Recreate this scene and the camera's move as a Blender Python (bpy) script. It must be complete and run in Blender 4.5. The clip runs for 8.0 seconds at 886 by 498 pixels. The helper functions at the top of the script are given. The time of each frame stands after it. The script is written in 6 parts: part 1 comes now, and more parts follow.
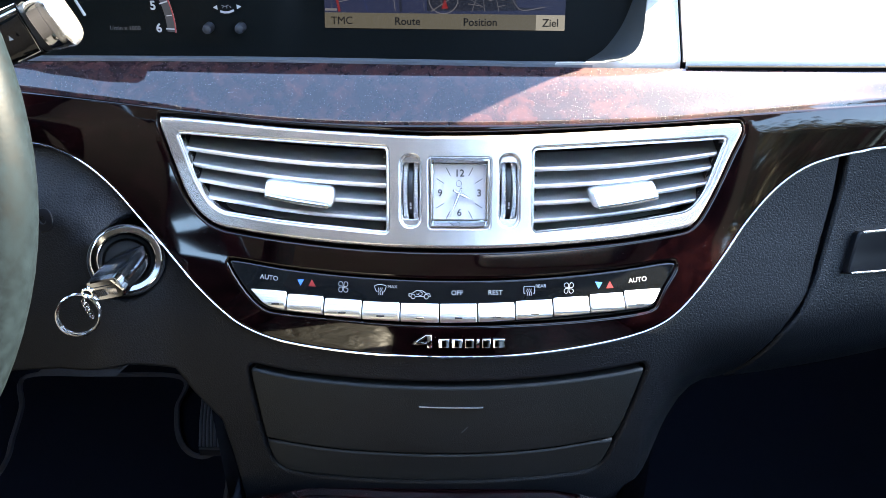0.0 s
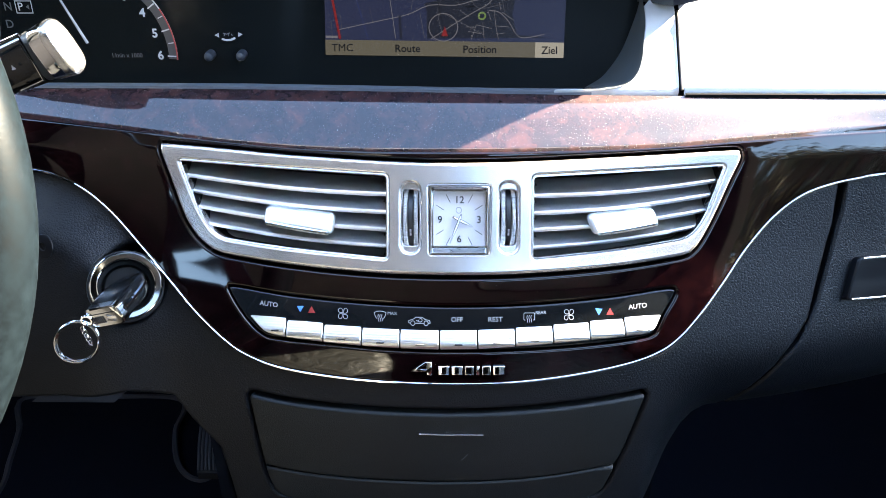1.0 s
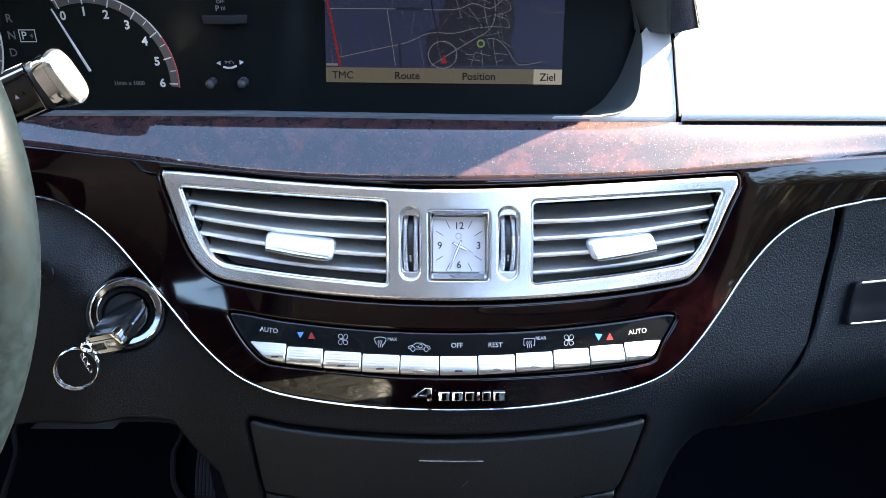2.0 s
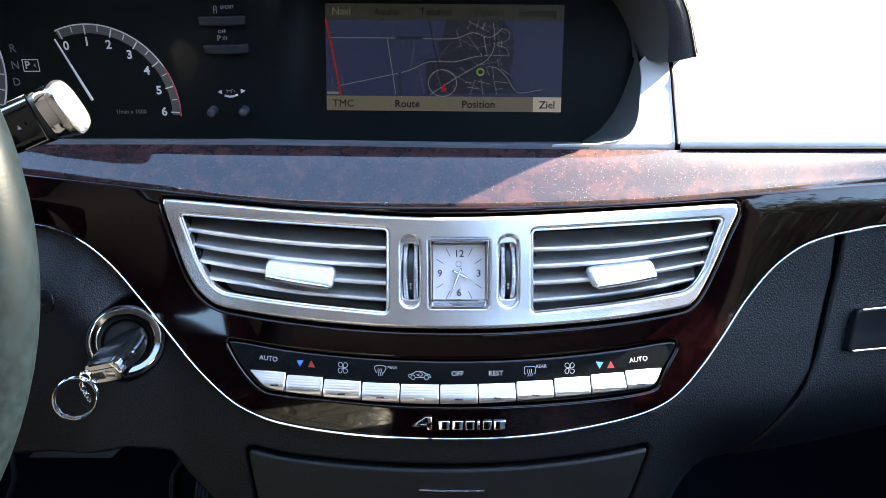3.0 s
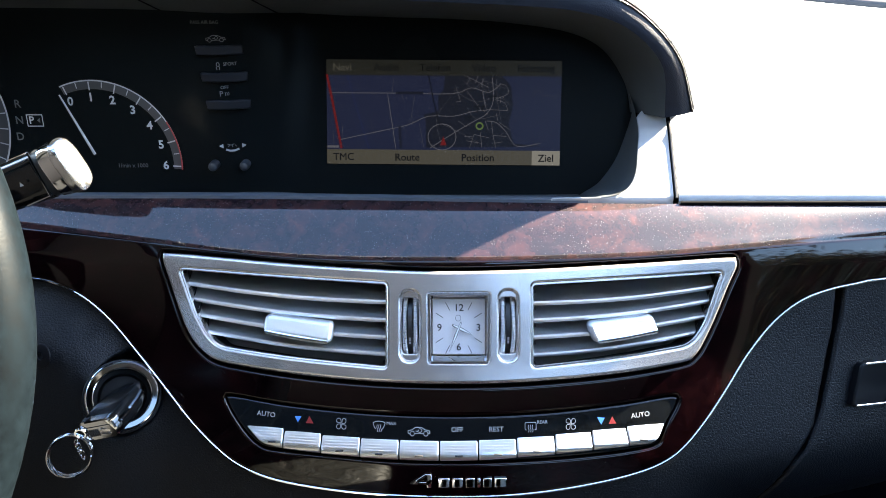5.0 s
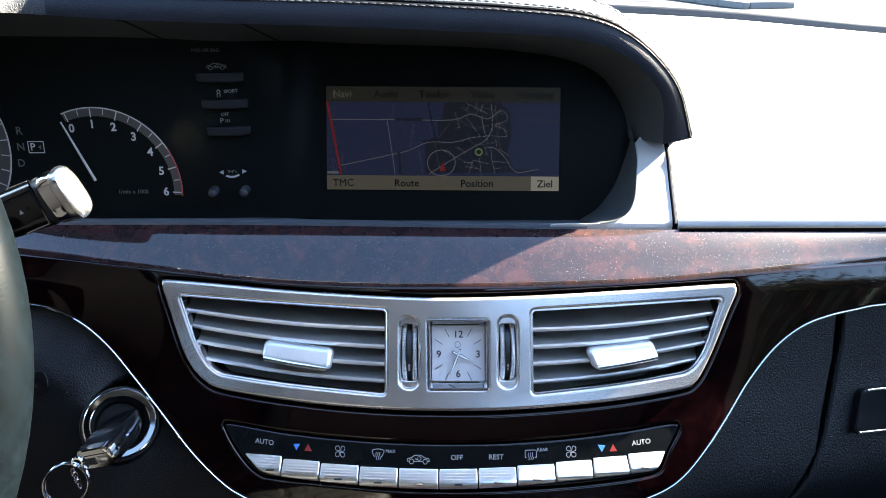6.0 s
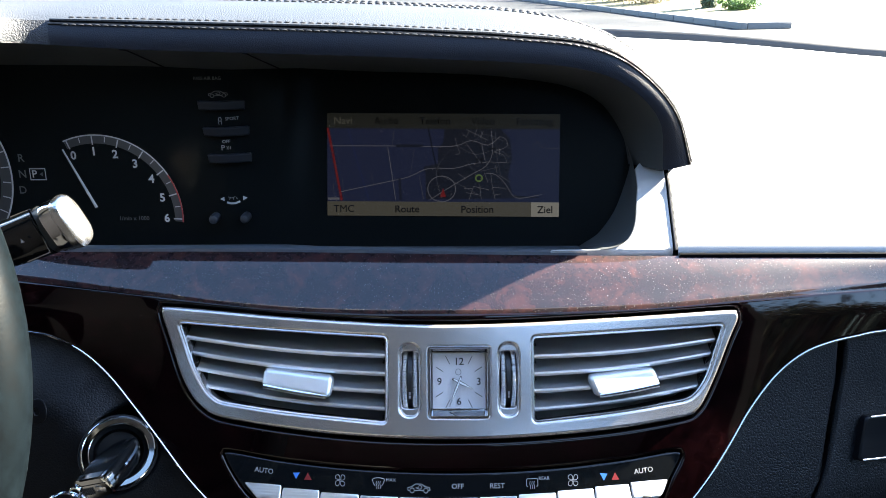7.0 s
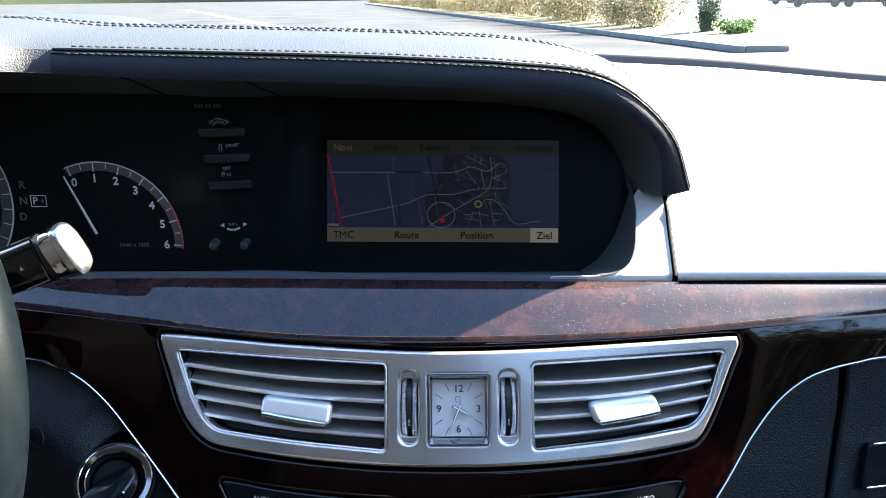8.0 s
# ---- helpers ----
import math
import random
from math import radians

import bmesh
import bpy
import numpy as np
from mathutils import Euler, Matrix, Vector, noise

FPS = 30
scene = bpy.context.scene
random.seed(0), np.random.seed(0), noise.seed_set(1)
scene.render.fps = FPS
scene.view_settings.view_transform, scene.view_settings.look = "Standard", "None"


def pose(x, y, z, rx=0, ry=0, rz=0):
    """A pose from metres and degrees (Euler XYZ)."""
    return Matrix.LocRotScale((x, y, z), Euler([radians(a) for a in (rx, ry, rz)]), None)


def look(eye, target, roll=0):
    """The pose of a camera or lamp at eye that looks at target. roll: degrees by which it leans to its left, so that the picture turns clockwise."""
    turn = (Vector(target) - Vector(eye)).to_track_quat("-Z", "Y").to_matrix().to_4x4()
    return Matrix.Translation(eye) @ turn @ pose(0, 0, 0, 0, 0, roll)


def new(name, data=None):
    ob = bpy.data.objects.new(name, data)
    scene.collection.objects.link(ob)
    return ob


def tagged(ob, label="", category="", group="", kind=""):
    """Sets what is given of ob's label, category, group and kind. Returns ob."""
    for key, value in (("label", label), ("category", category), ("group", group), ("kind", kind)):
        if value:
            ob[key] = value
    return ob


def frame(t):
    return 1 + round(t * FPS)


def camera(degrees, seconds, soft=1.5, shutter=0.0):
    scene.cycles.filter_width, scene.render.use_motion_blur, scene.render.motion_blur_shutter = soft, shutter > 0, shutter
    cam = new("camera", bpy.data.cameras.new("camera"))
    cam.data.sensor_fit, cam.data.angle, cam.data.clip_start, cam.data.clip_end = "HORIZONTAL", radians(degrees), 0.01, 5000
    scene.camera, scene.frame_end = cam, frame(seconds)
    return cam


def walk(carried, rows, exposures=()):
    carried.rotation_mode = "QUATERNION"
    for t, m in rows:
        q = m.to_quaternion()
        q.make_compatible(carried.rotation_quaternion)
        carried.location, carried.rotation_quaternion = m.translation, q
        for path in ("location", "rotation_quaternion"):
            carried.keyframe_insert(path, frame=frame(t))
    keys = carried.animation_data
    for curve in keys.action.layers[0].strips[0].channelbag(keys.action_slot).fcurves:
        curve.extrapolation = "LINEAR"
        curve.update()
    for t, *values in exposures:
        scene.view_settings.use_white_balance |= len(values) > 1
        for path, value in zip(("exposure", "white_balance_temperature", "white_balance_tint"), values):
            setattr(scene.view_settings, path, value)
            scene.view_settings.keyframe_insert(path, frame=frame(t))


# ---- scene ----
cam = camera(62.9, 8.0, 0.62)
PATH = [
    (0, (-0.007, -0.047, 1.131), (-0.029, 1.654, 0.08), -0.1),
    (0.5, (-0.008, -0.046, 1.134), (-0.028, 1.668, 0.102), -0.1),
    (1, (-0.007, -0.044, 1.136), (-0.029, 1.682, 0.127), -0.1),
    (1.5, (-0.008, -0.044, 1.138), (-0.027, 1.696, 0.152), -0.1),
    (3, (-0.007, -0.041, 1.145), (-0.029, 1.739, 0.231), -0.3),
    (3.5, (-0.007, -0.04, 1.147), (-0.03, 1.751, 0.257), -0.3),
    (4, (-0.007, -0.039, 1.149), (-0.03, 1.764, 0.284), -0.3),
    (4.5, (-0.007, -0.038, 1.151), (-0.029, 1.777, 0.312), -0.3),
    (6, (-0.006, -0.035, 1.157), (-0.029, 1.813, 0.394), -0.4),
    (6.5, (-0.006, -0.035, 1.159), (-0.029, 1.824, 0.42), -0.4),
    (7, (-0.006, -0.033, 1.162), (-0.03, 1.834, 0.447), -0.5),
    (7.5, (-0.006, -0.033, 1.163), (-0.03, 1.845, 0.476), -0.5),
    (8, (-0.005, -0.032, 1.165), (-0.031, 1.856, 0.506), -0.6),
]
EXPOSURE = [(0, 5.66, 8250, 7), (1.5, 5.46, 8200, 7), (3.5, 5.03, 8000, 7), (4.5, 4.84, 7850, 6), (8, 4.17, 7400, 6)]
walk(cam, [(t, look(eye, target, roll)) for t, eye, target, roll in PATH], EXPOSURE)

# ---------------------------------------------------------------- light
SUN_DIR = Vector((0.783, 0.300, 0.545)).normalized()
world = bpy.data.worlds.new("sky")
scene.world = world
world.use_nodes = True
sky = world.node_tree.nodes.new("ShaderNodeTexSky")
sky.sky_type, sky.sun_disc = "NISHITA", False
sky.dust_density, sky.ozone_density = 0.6, 4.6
sky.sun_elevation = math.asin(SUN_DIR.z)
sky.sun_rotation = math.atan2(SUN_DIR.x, SUN_DIR.y)
world.node_tree.links.new(sky.outputs["Color"], world.node_tree.nodes["Background"].inputs["Color"])
world.node_tree.nodes["Background"].inputs["Strength"].default_value = 0.08
sun = new("sun", bpy.data.lights.new("sun", "SUN"))
sun.data.energy, sun.data.angle, sun.data.color = 5.0, radians(0.6), (1.0, 0.96, 0.9)
sun.matrix_world = look(SUN_DIR * 40, (0, 0, 0))


# ---------------------------------------------------------------- materials
def material(name, colour, rough=0.5, metal=0.0, **inputs):
    """A principled material; returns (material, nodes, links, principled)."""
    m = bpy.data.materials.new(name)
    m.use_nodes = True
    nodes, links = m.node_tree.nodes, m.node_tree.links
    p = nodes["Principled BSDF"]
    p.inputs["Base Color"].default_value = (*colour, 1)
    p.inputs["Roughness"].default_value = rough
    p.inputs["Metallic"].default_value = metal
    for key, value in inputs.items():
        p.inputs[key.replace("_", " ")].default_value = value
    return m, nodes, links, p


def node(nodes, kind, **values):
    n = nodes.new(kind)
    for key, value in values.items():
        n.inputs[key.replace("_", " ")].default_value = value
    return n


def ramp(nodes, stops):
    r = nodes.new("ShaderNodeValToRGB")
    while len(r.color_ramp.elements) < len(stops):
        r.color_ramp.elements.new(0.5)
    for e, (at, c) in zip(r.color_ramp.elements, stops):
        e.position, e.color = at, (*c, 1)
    return r


def mixed(nodes, links, a, b, fac):
    """A colour mix; a, b and fac are sockets or values."""
    n = nodes.new("ShaderNodeMix")
    n.data_type = "RGBA"
    for sock, v in ((n.inputs[6], a), (n.inputs[7], b), (n.inputs[0], fac)):
        if isinstance(v, bpy.types.NodeSocket):
            links.new(v, sock)
        elif isinstance(v, tuple):
            sock.default_value = (*v, 1)
        else:
            sock.default_value = v
    return n.outputs[2]


def bumped(nodes, links, p, height, strength, distance):
    b = node(nodes, "ShaderNodeBump", Strength=strength, Distance=distance)
    links.new(height, b.inputs["Height"])
    links.new(b.outputs[0], p.inputs["Normal"])
    return b


def leather(name, colour, rough, cell=750.0, strength=0.5, gloss=0.5):
    m, n, l, p = material(name, colour, rough, Specular_IOR_Level=gloss)
    tc = n.new("ShaderNodeTexCoord")
    warp = node(n, "ShaderNodeTexNoise", Scale=cell * 0.6, Detail=2.0)
    l.new(tc.outputs["Object"], warp.inputs["Vector"])
    add = n.new("ShaderNodeVectorMath")
    add.operation = "MULTIPLY_ADD"
    add.inputs[1].default_value = (0.0014,) * 3
    l.new(warp.outputs["Color"], add.inputs[0])
    l.new(tc.outputs["Object"], add.inputs[2])
    cells = node(n, "ShaderNodeTexVoronoi", Scale=cell)
    cells.feature = "DISTANCE_TO_EDGE"
    l.new(add.outputs[0], cells.inputs["Vector"])
    r = ramp(n, [(0.0, (0, 0, 0)), (0.25, (1, 1, 1))])
    l.new(cells.outputs["Distance"], r.inputs[0])
    bumped(n, l, p, r.outputs["Color"], strength, 0.0004 if strength < 0.9 else 0.0006)
    big = node(n, "ShaderNodeTexNoise", Scale=14.0, Detail=5.0)
    l.new(tc.outputs["Object"], big.inputs["Vector"])
    dark = tuple(c * 0.75 for c in colour)
    lite = tuple(min(1, c * 1.25) for c in colour)
    l.new(mixed(n, l, dark, lite, big.outputs["Fac"]), p.inputs["Base Color"])
    rr = node(n, "ShaderNodeMapRange", To_Min=rough - 0.06, To_Max=rough + 0.08)
    l.new(big.outputs["Fac"], rr.inputs[0])
    l.new(rr.outputs[0], p.inputs["Roughness"])
    return m


def creased(name, colour):
    """Soft seat leather with folds and a mottled tone."""
    m, n, l, p = material(name, colour, 0.5)
    tc = n.new("ShaderNodeTexCoord")
    folds = node(n, "ShaderNodeTexNoise", Scale=9.0, Detail=4.0, Distortion=1.6)
    fine = node(n, "ShaderNodeTexNoise", Scale=60.0, Detail=6.0)
    for t in (folds, fine):
        l.new(tc.outputs["Object"], t.inputs["Vector"])
    bumped(n, l, p, folds.outputs["Fac"], 0.7, 0.03)
    dark, lite = tuple(c * 0.75 for c in colour), tuple(c * 1.25 for c in colour)
    l.new(mixed(n, l, dark, lite, fine.outputs["Fac"]), p.inputs["Base Color"])
    return m


def grainy(name, colour, rough, metal=0.0, scale=900.0, strength=0.12, spread=0.15, **inputs):
    """A plain surface with a fine grain and a soft, larger unevenness."""
    m, n, l, p = material(name, colour, rough, metal, **inputs)
    tc = n.new("ShaderNodeTexCoord")
    fine = node(n, "ShaderNodeTexNoise", Scale=scale, Detail=3.0)
    big = node(n, "ShaderNodeTexNoise", Scale=scale / 45, Detail=5.0)
    for t in (fine, big):
        l.new(tc.outputs["Object"], t.inputs["Vector"])
    bumped(n, l, p, fine.outputs["Fac"], strength, 0.0004)
    a = tuple(c * (1 - spread) for c in colour)
    b = tuple(min(1, c * (1 + spread)) for c in colour)
    l.new(mixed(n, l, a, b, big.outputs["Fac"]), p.inputs["Base Color"])
    rr = node(n, "ShaderNodeMapRange", To_Min=max(0.02, rough * 0.85), To_Max=rough * 1.2)
    l.new(big.outputs["Fac"], rr.inputs[0])
    l.new(rr.outputs[0], p.inputs["Roughness"])
    return m


def worn_leather(name, dark, pale):
    """Leather rubbed smooth, mottled pale where it has been polished by use."""
    m, n, l, p = material(name, dark, 0.4, Specular_IOR_Level=0.062)
    tc = n.new("ShaderNodeTexCoord")
    blot_ = node(n, "ShaderNodeTexNoise", Scale=150.0, Detail=8.0, Roughness=0.7)
    fine = node(n, "ShaderNodeTexNoise", Scale=620.0, Detail=4.0)
    for t in (blot_, fine):
        l.new(tc.outputs["Object"], t.inputs["Vector"])
    r = ramp(n, [(0.35, dark), (0.70, pale)])
    l.new(blot_.outputs["Fac"], r.inputs[0])
    l.new(r.outputs["Color"], p.inputs["Base Color"])
    rr = node(n, "ShaderNodeMapRange", From_Min=0.3, From_Max=0.7, To_Min=0.50, To_Max=0.30)
    l.new(blot_.outputs["Fac"], rr.inputs[0])
    l.new(rr.outputs[0], p.inputs["Roughness"])
    bumped(n, l, p, fine.outputs["Fac"], 0.10, 0.0005)
    return m


def burl_wood(name, stops, sky_veil, specks, gloss=1.6, sheen=0.0, polish=0.018):
    m, n, l, p = material(name, (0.1, 0.03, 0.01), 0.57, Coat_Weight=1.0, Coat_Roughness=polish, Coat_IOR=gloss, Specular_IOR_Level=sheen)
    tc = n.new("ShaderNodeTexCoord")
    warp = node(n, "ShaderNodeTexNoise", Scale=34.0, Detail=6.0, Roughness=0.65)
    l.new(tc.outputs["Object"], warp.inputs["Vector"])
    add = n.new("ShaderNodeVectorMath")
    add.operation = "MULTIPLY_ADD"
    add.inputs[1].default_value = (0.035,) * 3
    l.new(warp.outputs["Color"], add.inputs[0])
    l.new(tc.outputs["Object"], add.inputs[2])
    cloud = node(n, "ShaderNodeTexNoise", Scale=58.0, Detail=9.0, Roughness=0.72)
    l.new(add.outputs[0], cloud.inputs["Vector"])
    tones = ramp(n, stops)
    l.new(cloud.outputs["Fac"], tones.inputs[0])
    eyes = node(n, "ShaderNodeTexVoronoi", Scale=95.0)
    l.new(add.outputs[0], eyes.inputs["Vector"])
    spot = ramp(n, [(0.05, (1, 1, 1)), (0.22, (0, 0, 0))])
    l.new(eyes.outputs["Distance"], spot.inputs[0])
    wood = mixed(n, l, tones.outputs["Color"], (0.003, 0.0011, 0.0011), spot.outputs["Color"])
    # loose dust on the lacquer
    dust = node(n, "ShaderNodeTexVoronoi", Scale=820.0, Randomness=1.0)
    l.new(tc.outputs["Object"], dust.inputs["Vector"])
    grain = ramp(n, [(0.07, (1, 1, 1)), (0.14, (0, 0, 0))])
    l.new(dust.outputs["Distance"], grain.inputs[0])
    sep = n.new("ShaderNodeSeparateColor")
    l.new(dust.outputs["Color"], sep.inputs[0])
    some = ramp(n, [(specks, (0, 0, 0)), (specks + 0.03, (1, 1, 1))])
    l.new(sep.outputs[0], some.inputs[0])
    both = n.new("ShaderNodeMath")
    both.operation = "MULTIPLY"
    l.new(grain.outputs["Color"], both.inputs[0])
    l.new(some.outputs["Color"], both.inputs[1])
    # violet veil mixed into the colour stands in for sky reflected in the lacquer
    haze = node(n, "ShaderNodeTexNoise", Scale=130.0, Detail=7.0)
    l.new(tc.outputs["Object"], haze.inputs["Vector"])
    veil = node(n, "ShaderNodeMapRange", From_Min=0.3, From_Max=0.75, To_Min=sky_veil * 0.55, To_Max=sky_veil)
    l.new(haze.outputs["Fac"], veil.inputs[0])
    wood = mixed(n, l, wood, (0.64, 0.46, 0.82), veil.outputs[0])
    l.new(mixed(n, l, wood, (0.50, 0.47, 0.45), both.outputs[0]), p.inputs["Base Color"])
    cw = n.new("ShaderNodeMath")
    cw.operation = "SUBTRACT"
    cw.inputs[0].default_value = 1.0
    l.new(both.outputs[0], cw.inputs[1])
    l.new(cw.outputs[0], p.inputs["Coat Weight"])
    return m


def brushed(name, colour, rough, stretch):
    """Metal with fine lines along x (stretch small along the lines)."""
    m, n, l, p = material(name, colour, rough, 1.0)
    tc = n.new("ShaderNodeTexCoord")
    mp = n.new("ShaderNodeMapping")
    mp.inputs["Scale"].default_value = stretch
    l.new(tc.outputs["Object"], mp.inputs["Vector"])
    t = node(n, "ShaderNodeTexNoise", Scale=1.0, Detail=3.0)
    l.new(mp.outputs[0], t.inputs["Vector"])
    ribs = node(n, "ShaderNodeTexWave", Scale=260.0)
    ribs.bands_direction = "Z"
    l.new(tc.outputs["Object"], ribs.inputs["Vector"])
    both = n.new("ShaderNodeMath")
    both.operation = "MULTIPLY_ADD"
    both.inputs[1].default_value = 0.2
    l.new(t.outputs["Fac"], both.inputs[0])
    l.new(ribs.outputs["Fac"], both.inputs[2])
    bumped(n, l, p, both.outputs[0], 0.12, 0.0003)
    big = node(n, "ShaderNodeTexNoise", Scale=30.0, Detail=4.0)
    l.new(tc.outputs["Object"], big.inputs["Vector"])
    rr = node(n, "ShaderNodeMapRange", To_Min=rough * 0.85, To_Max=rough * 1.2)
    l.new(big.outputs["Fac"], rr.inputs[0])
    l.new(rr.outputs[0], p.inputs["Roughness"])
    return m


def glowing(name, colour, strength):
    m, n, l, p = material(name, (0.006, 0.006, 0.007), 0.3, Specular_IOR_Level=0.08)
    p.inputs["Emission Color"].default_value = (*colour, 1)
    p.inputs["Emission Strength"].default_value = strength
    return m


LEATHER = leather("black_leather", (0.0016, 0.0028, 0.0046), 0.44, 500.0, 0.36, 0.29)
LEATHER_TOP = leather("hood_leather", (0.025, 0.028, 0.034), 0.55, 560.0, 0.6, 0.28)
# darker copy of the hood leather; the strip's shade is put into the colour
LEATHER_STRIP = leather("strip_leather", (0.0075, 0.0105, 0.018), 0.5, 820.0, 0.28, 0.25)
# base colour paler than the leather's own, standing in for sun glare
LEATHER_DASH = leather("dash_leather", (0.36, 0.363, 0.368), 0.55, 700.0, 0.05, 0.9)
LEATHER_RIM = worn_leather("steering_leather", (0.0008, 0.0016, 0.0022), (0.0030, 0.0050, 0.0064))
# one veneer: shade put into the fascia's tones, sunlight into the band's
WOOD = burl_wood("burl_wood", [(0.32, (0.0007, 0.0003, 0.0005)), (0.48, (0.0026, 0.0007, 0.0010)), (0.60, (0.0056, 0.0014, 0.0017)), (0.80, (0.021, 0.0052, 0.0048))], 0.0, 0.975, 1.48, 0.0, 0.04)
WOOD_LIT_DUSTY = burl_wood("lit_dusty_burl_wood", [(0.36, (0.0022, 0.0006, 0.0008)), (0.50, (0.0095, 0.0022, 0.0018)), (0.63, (0.034, 0.0078, 0.0048)), (0.80, (0.15, 0.030, 0.012))], 0.009, 0.36, 1.56, 0.115)
SATIN = grainy("satin_silver", (0.70, 0.665, 0.66), 0.25, 0.88, 2200.0, 0.015, 0.02)
SLAT = grainy("slat_silver", (0.84, 0.84, 0.84), 0.33, 0.90, 2200.0, 0.02, 0.05)
RIBBED = brushed("ribbed_silver", (0.93, 0.94, 0.95), 0.30, (20.0, 900.0, 900.0))
CHROME = grainy("chrome", (0.85, 0.86, 0.88), 0.06, 1.0, 500.0, 0.01, 0.03)
LENS = grainy("matt_black_lens", (0.0043, 0.0056, 0.0061), 0.25, 0.0, 700.0, 0.01, 0.15, Specular_IOR_Level=0.03)
HANDLE = grainy("handle_plastic", (0.004, 0.0045, 0.006), 0.3, 0.0, 700.0, 0.02, Specular_IOR_Level=0.2)
GLOSS = grainy("black_gloss", (0.006, 0.007, 0.008), 0.05, 0.0, 700.0, 0.01)
BEAD = grainy("beaded_silver", (0.80, 0.80, 0.80), 0.20, 0.9, 1500.0, 0.03, 0.04)
PUSH = grainy("push_button_plastic", (0.007, 0.0085, 0.012), 0.40, Specular_IOR_Level=0.2)
PIN = grainy("pin_plastic", (0.022, 0.026, 0.034), 0.4)
PRINT_SOFT = grainy("soft_print", (0.13, 0.13, 0.135), 0.5)
# chrome darkened in its base colour for the dark cabin it reflects
DIM_CHROME = grainy("dim_chrome", (0.42, 0.42, 0.425), 0.05, 1.0, 500.0, 0.01, 0.03)
DARK_CHROME = grainy("dark_chrome", (0.17, 0.172, 0.175), 0.08, 1.0, 500.0, 0.01, 0.03)
KEY_BLACK = grainy("key_plastic", (0.006, 0.007, 0.008), 0.22, 0.0, 900.0, 0.03, Specular_IOR_Level=0.25)
TAB = grainy("tab_silver", (0.76, 0.77, 0.78), 0.36, 0.85, 2200.0, 0.015, 0.03)
DUCT = grainy("duct_plastic", (0.004, 0.005, 0.006), 0.6, Specular_IOR_Level=0.2)
HAND = grainy("white_metal", (0.92, 0.92, 0.92), 0.3, 0.0)
HOOD_PLASTIC = grainy("hood_plastic", (0.040, 0.045, 0.048), 0.5)
PLASTIC = grainy("black_plastic", (0.014, 0.015, 0.017), 0.45)
GREY_PLASTIC = grainy("grey_plastic", (0.06, 0.07, 0.085), 0.42)
DARK = grainy("dark_void", (0.003, 0.003, 0.0035), 0.8, Specular_IOR_Level=0.04)
DRAWER_SKIN = grainy("soft_touch_plastic", (0.0038, 0.0054, 0.0060), 0.46, 0.0, 1300.0, 0.7, 0.25, Specular_IOR_Level=0.35)
CARPET = grainy("navy_carpet", (0.0042, 0.0060, 0.0105), 0.95, 0.0, 1200.0, 0.9, 0.3, Specular_IOR_Level=0.06)
PRINT = grainy("white_print", (0.36, 0.36, 0.37), 0.5)
PRINT_BLUE = grainy("blue_print", (0.05, 0.25, 0.75), 0.5)
PRINT_RED = grainy("red_print", (0.30, 0.022, 0.022), 0.5)
PRINT_BLACK = grainy("black_print", (0.01, 0.01, 0.012), 0.5)
DIAL = grainy("dial_silver", (0.68, 0.66, 0.68), 0.40, 0.0, 1500.0, 0.05, 0.05)
THREAD = grainy("sewing_thread", (0.045, 0.046, 0.05), 0.5)
CAP_CHROME = grainy("cap_chrome", (0.88, 0.89, 0.91), 0.24, 1.0, 900.0, 0.04, 0.03)
HEADLINER = grainy("headliner_cloth", (0.46, 0.445, 0.44), 0.9)
STEEL = grainy("polished_steel", (0.85, 0.85, 0.86), 0.16, 1.0, 500.0, 0.01, 0.03)


# ---------------------------------------------------------------- surfaces of the dashboard
def mono(xk, yk):
    """A smooth curve through knots."""
    xk, yk = np.array(xk), np.array(yk)
    h = np.diff(xk)
    d = np.diff(yk) / h
    m = np.r_[d[0], (d[:-1] * h[1:] + d[1:] * h[:-1]) / (h[1:] + h[:-1]), d[-1]]

    def at(v):
        v = min(max(v, xk[0]), xk[-1])
        i = min(max(int(np.searchsorted(xk, v)) - 1, 0), len(h) - 1)
        s = (v - xk[i]) / h[i]
        return float(yk[i] * (1 + 2 * s) * (1 - s) ** 2 + m[i] * h[i] * s * (1 - s) ** 2 + yk[i + 1] * s * s * (3 - 2 * s) + m[i + 1] * h[i] * s * s * (s - 1))
    return at


def step(a, b, v):
    v = min(max((v - a) / (b - a), 0), 1)
    return v * v * (3 - 2 * v)


PROFILE = mono([.60, .70, .77, .80, .823, .854, .89, .931, .95, 1.0], [.295, .309, .320, .327, .3345, .349, .369, .389, .398, .422])


def F(x, z):
    """The fascia: how far ahead it lies."""
    u = x + 0.0075
    return PROFILE(z) + float(np.interp(z, [.80, .86, .95], [.45, .40, .2])) * u * u


def P(x, z):
    """The black instrument panel under the hood."""
    s = step(-.175, -.106, x)
    return .470 + .016 * s + (.10 + .22 * s) * (z - .99)


def on(S, x, z, h=0.0):
    """The point of the surface S at x, z, lifted h towards the cabin."""
    e = 0.001
    n = Vector(((S(x + e, z) - S(x - e, z)) / (2 * e), -1, (S(x, z + e) - S(x, z - e)) / (2 * e))).normalized()
    return Vector((x, S(x, z), z)) + n * h


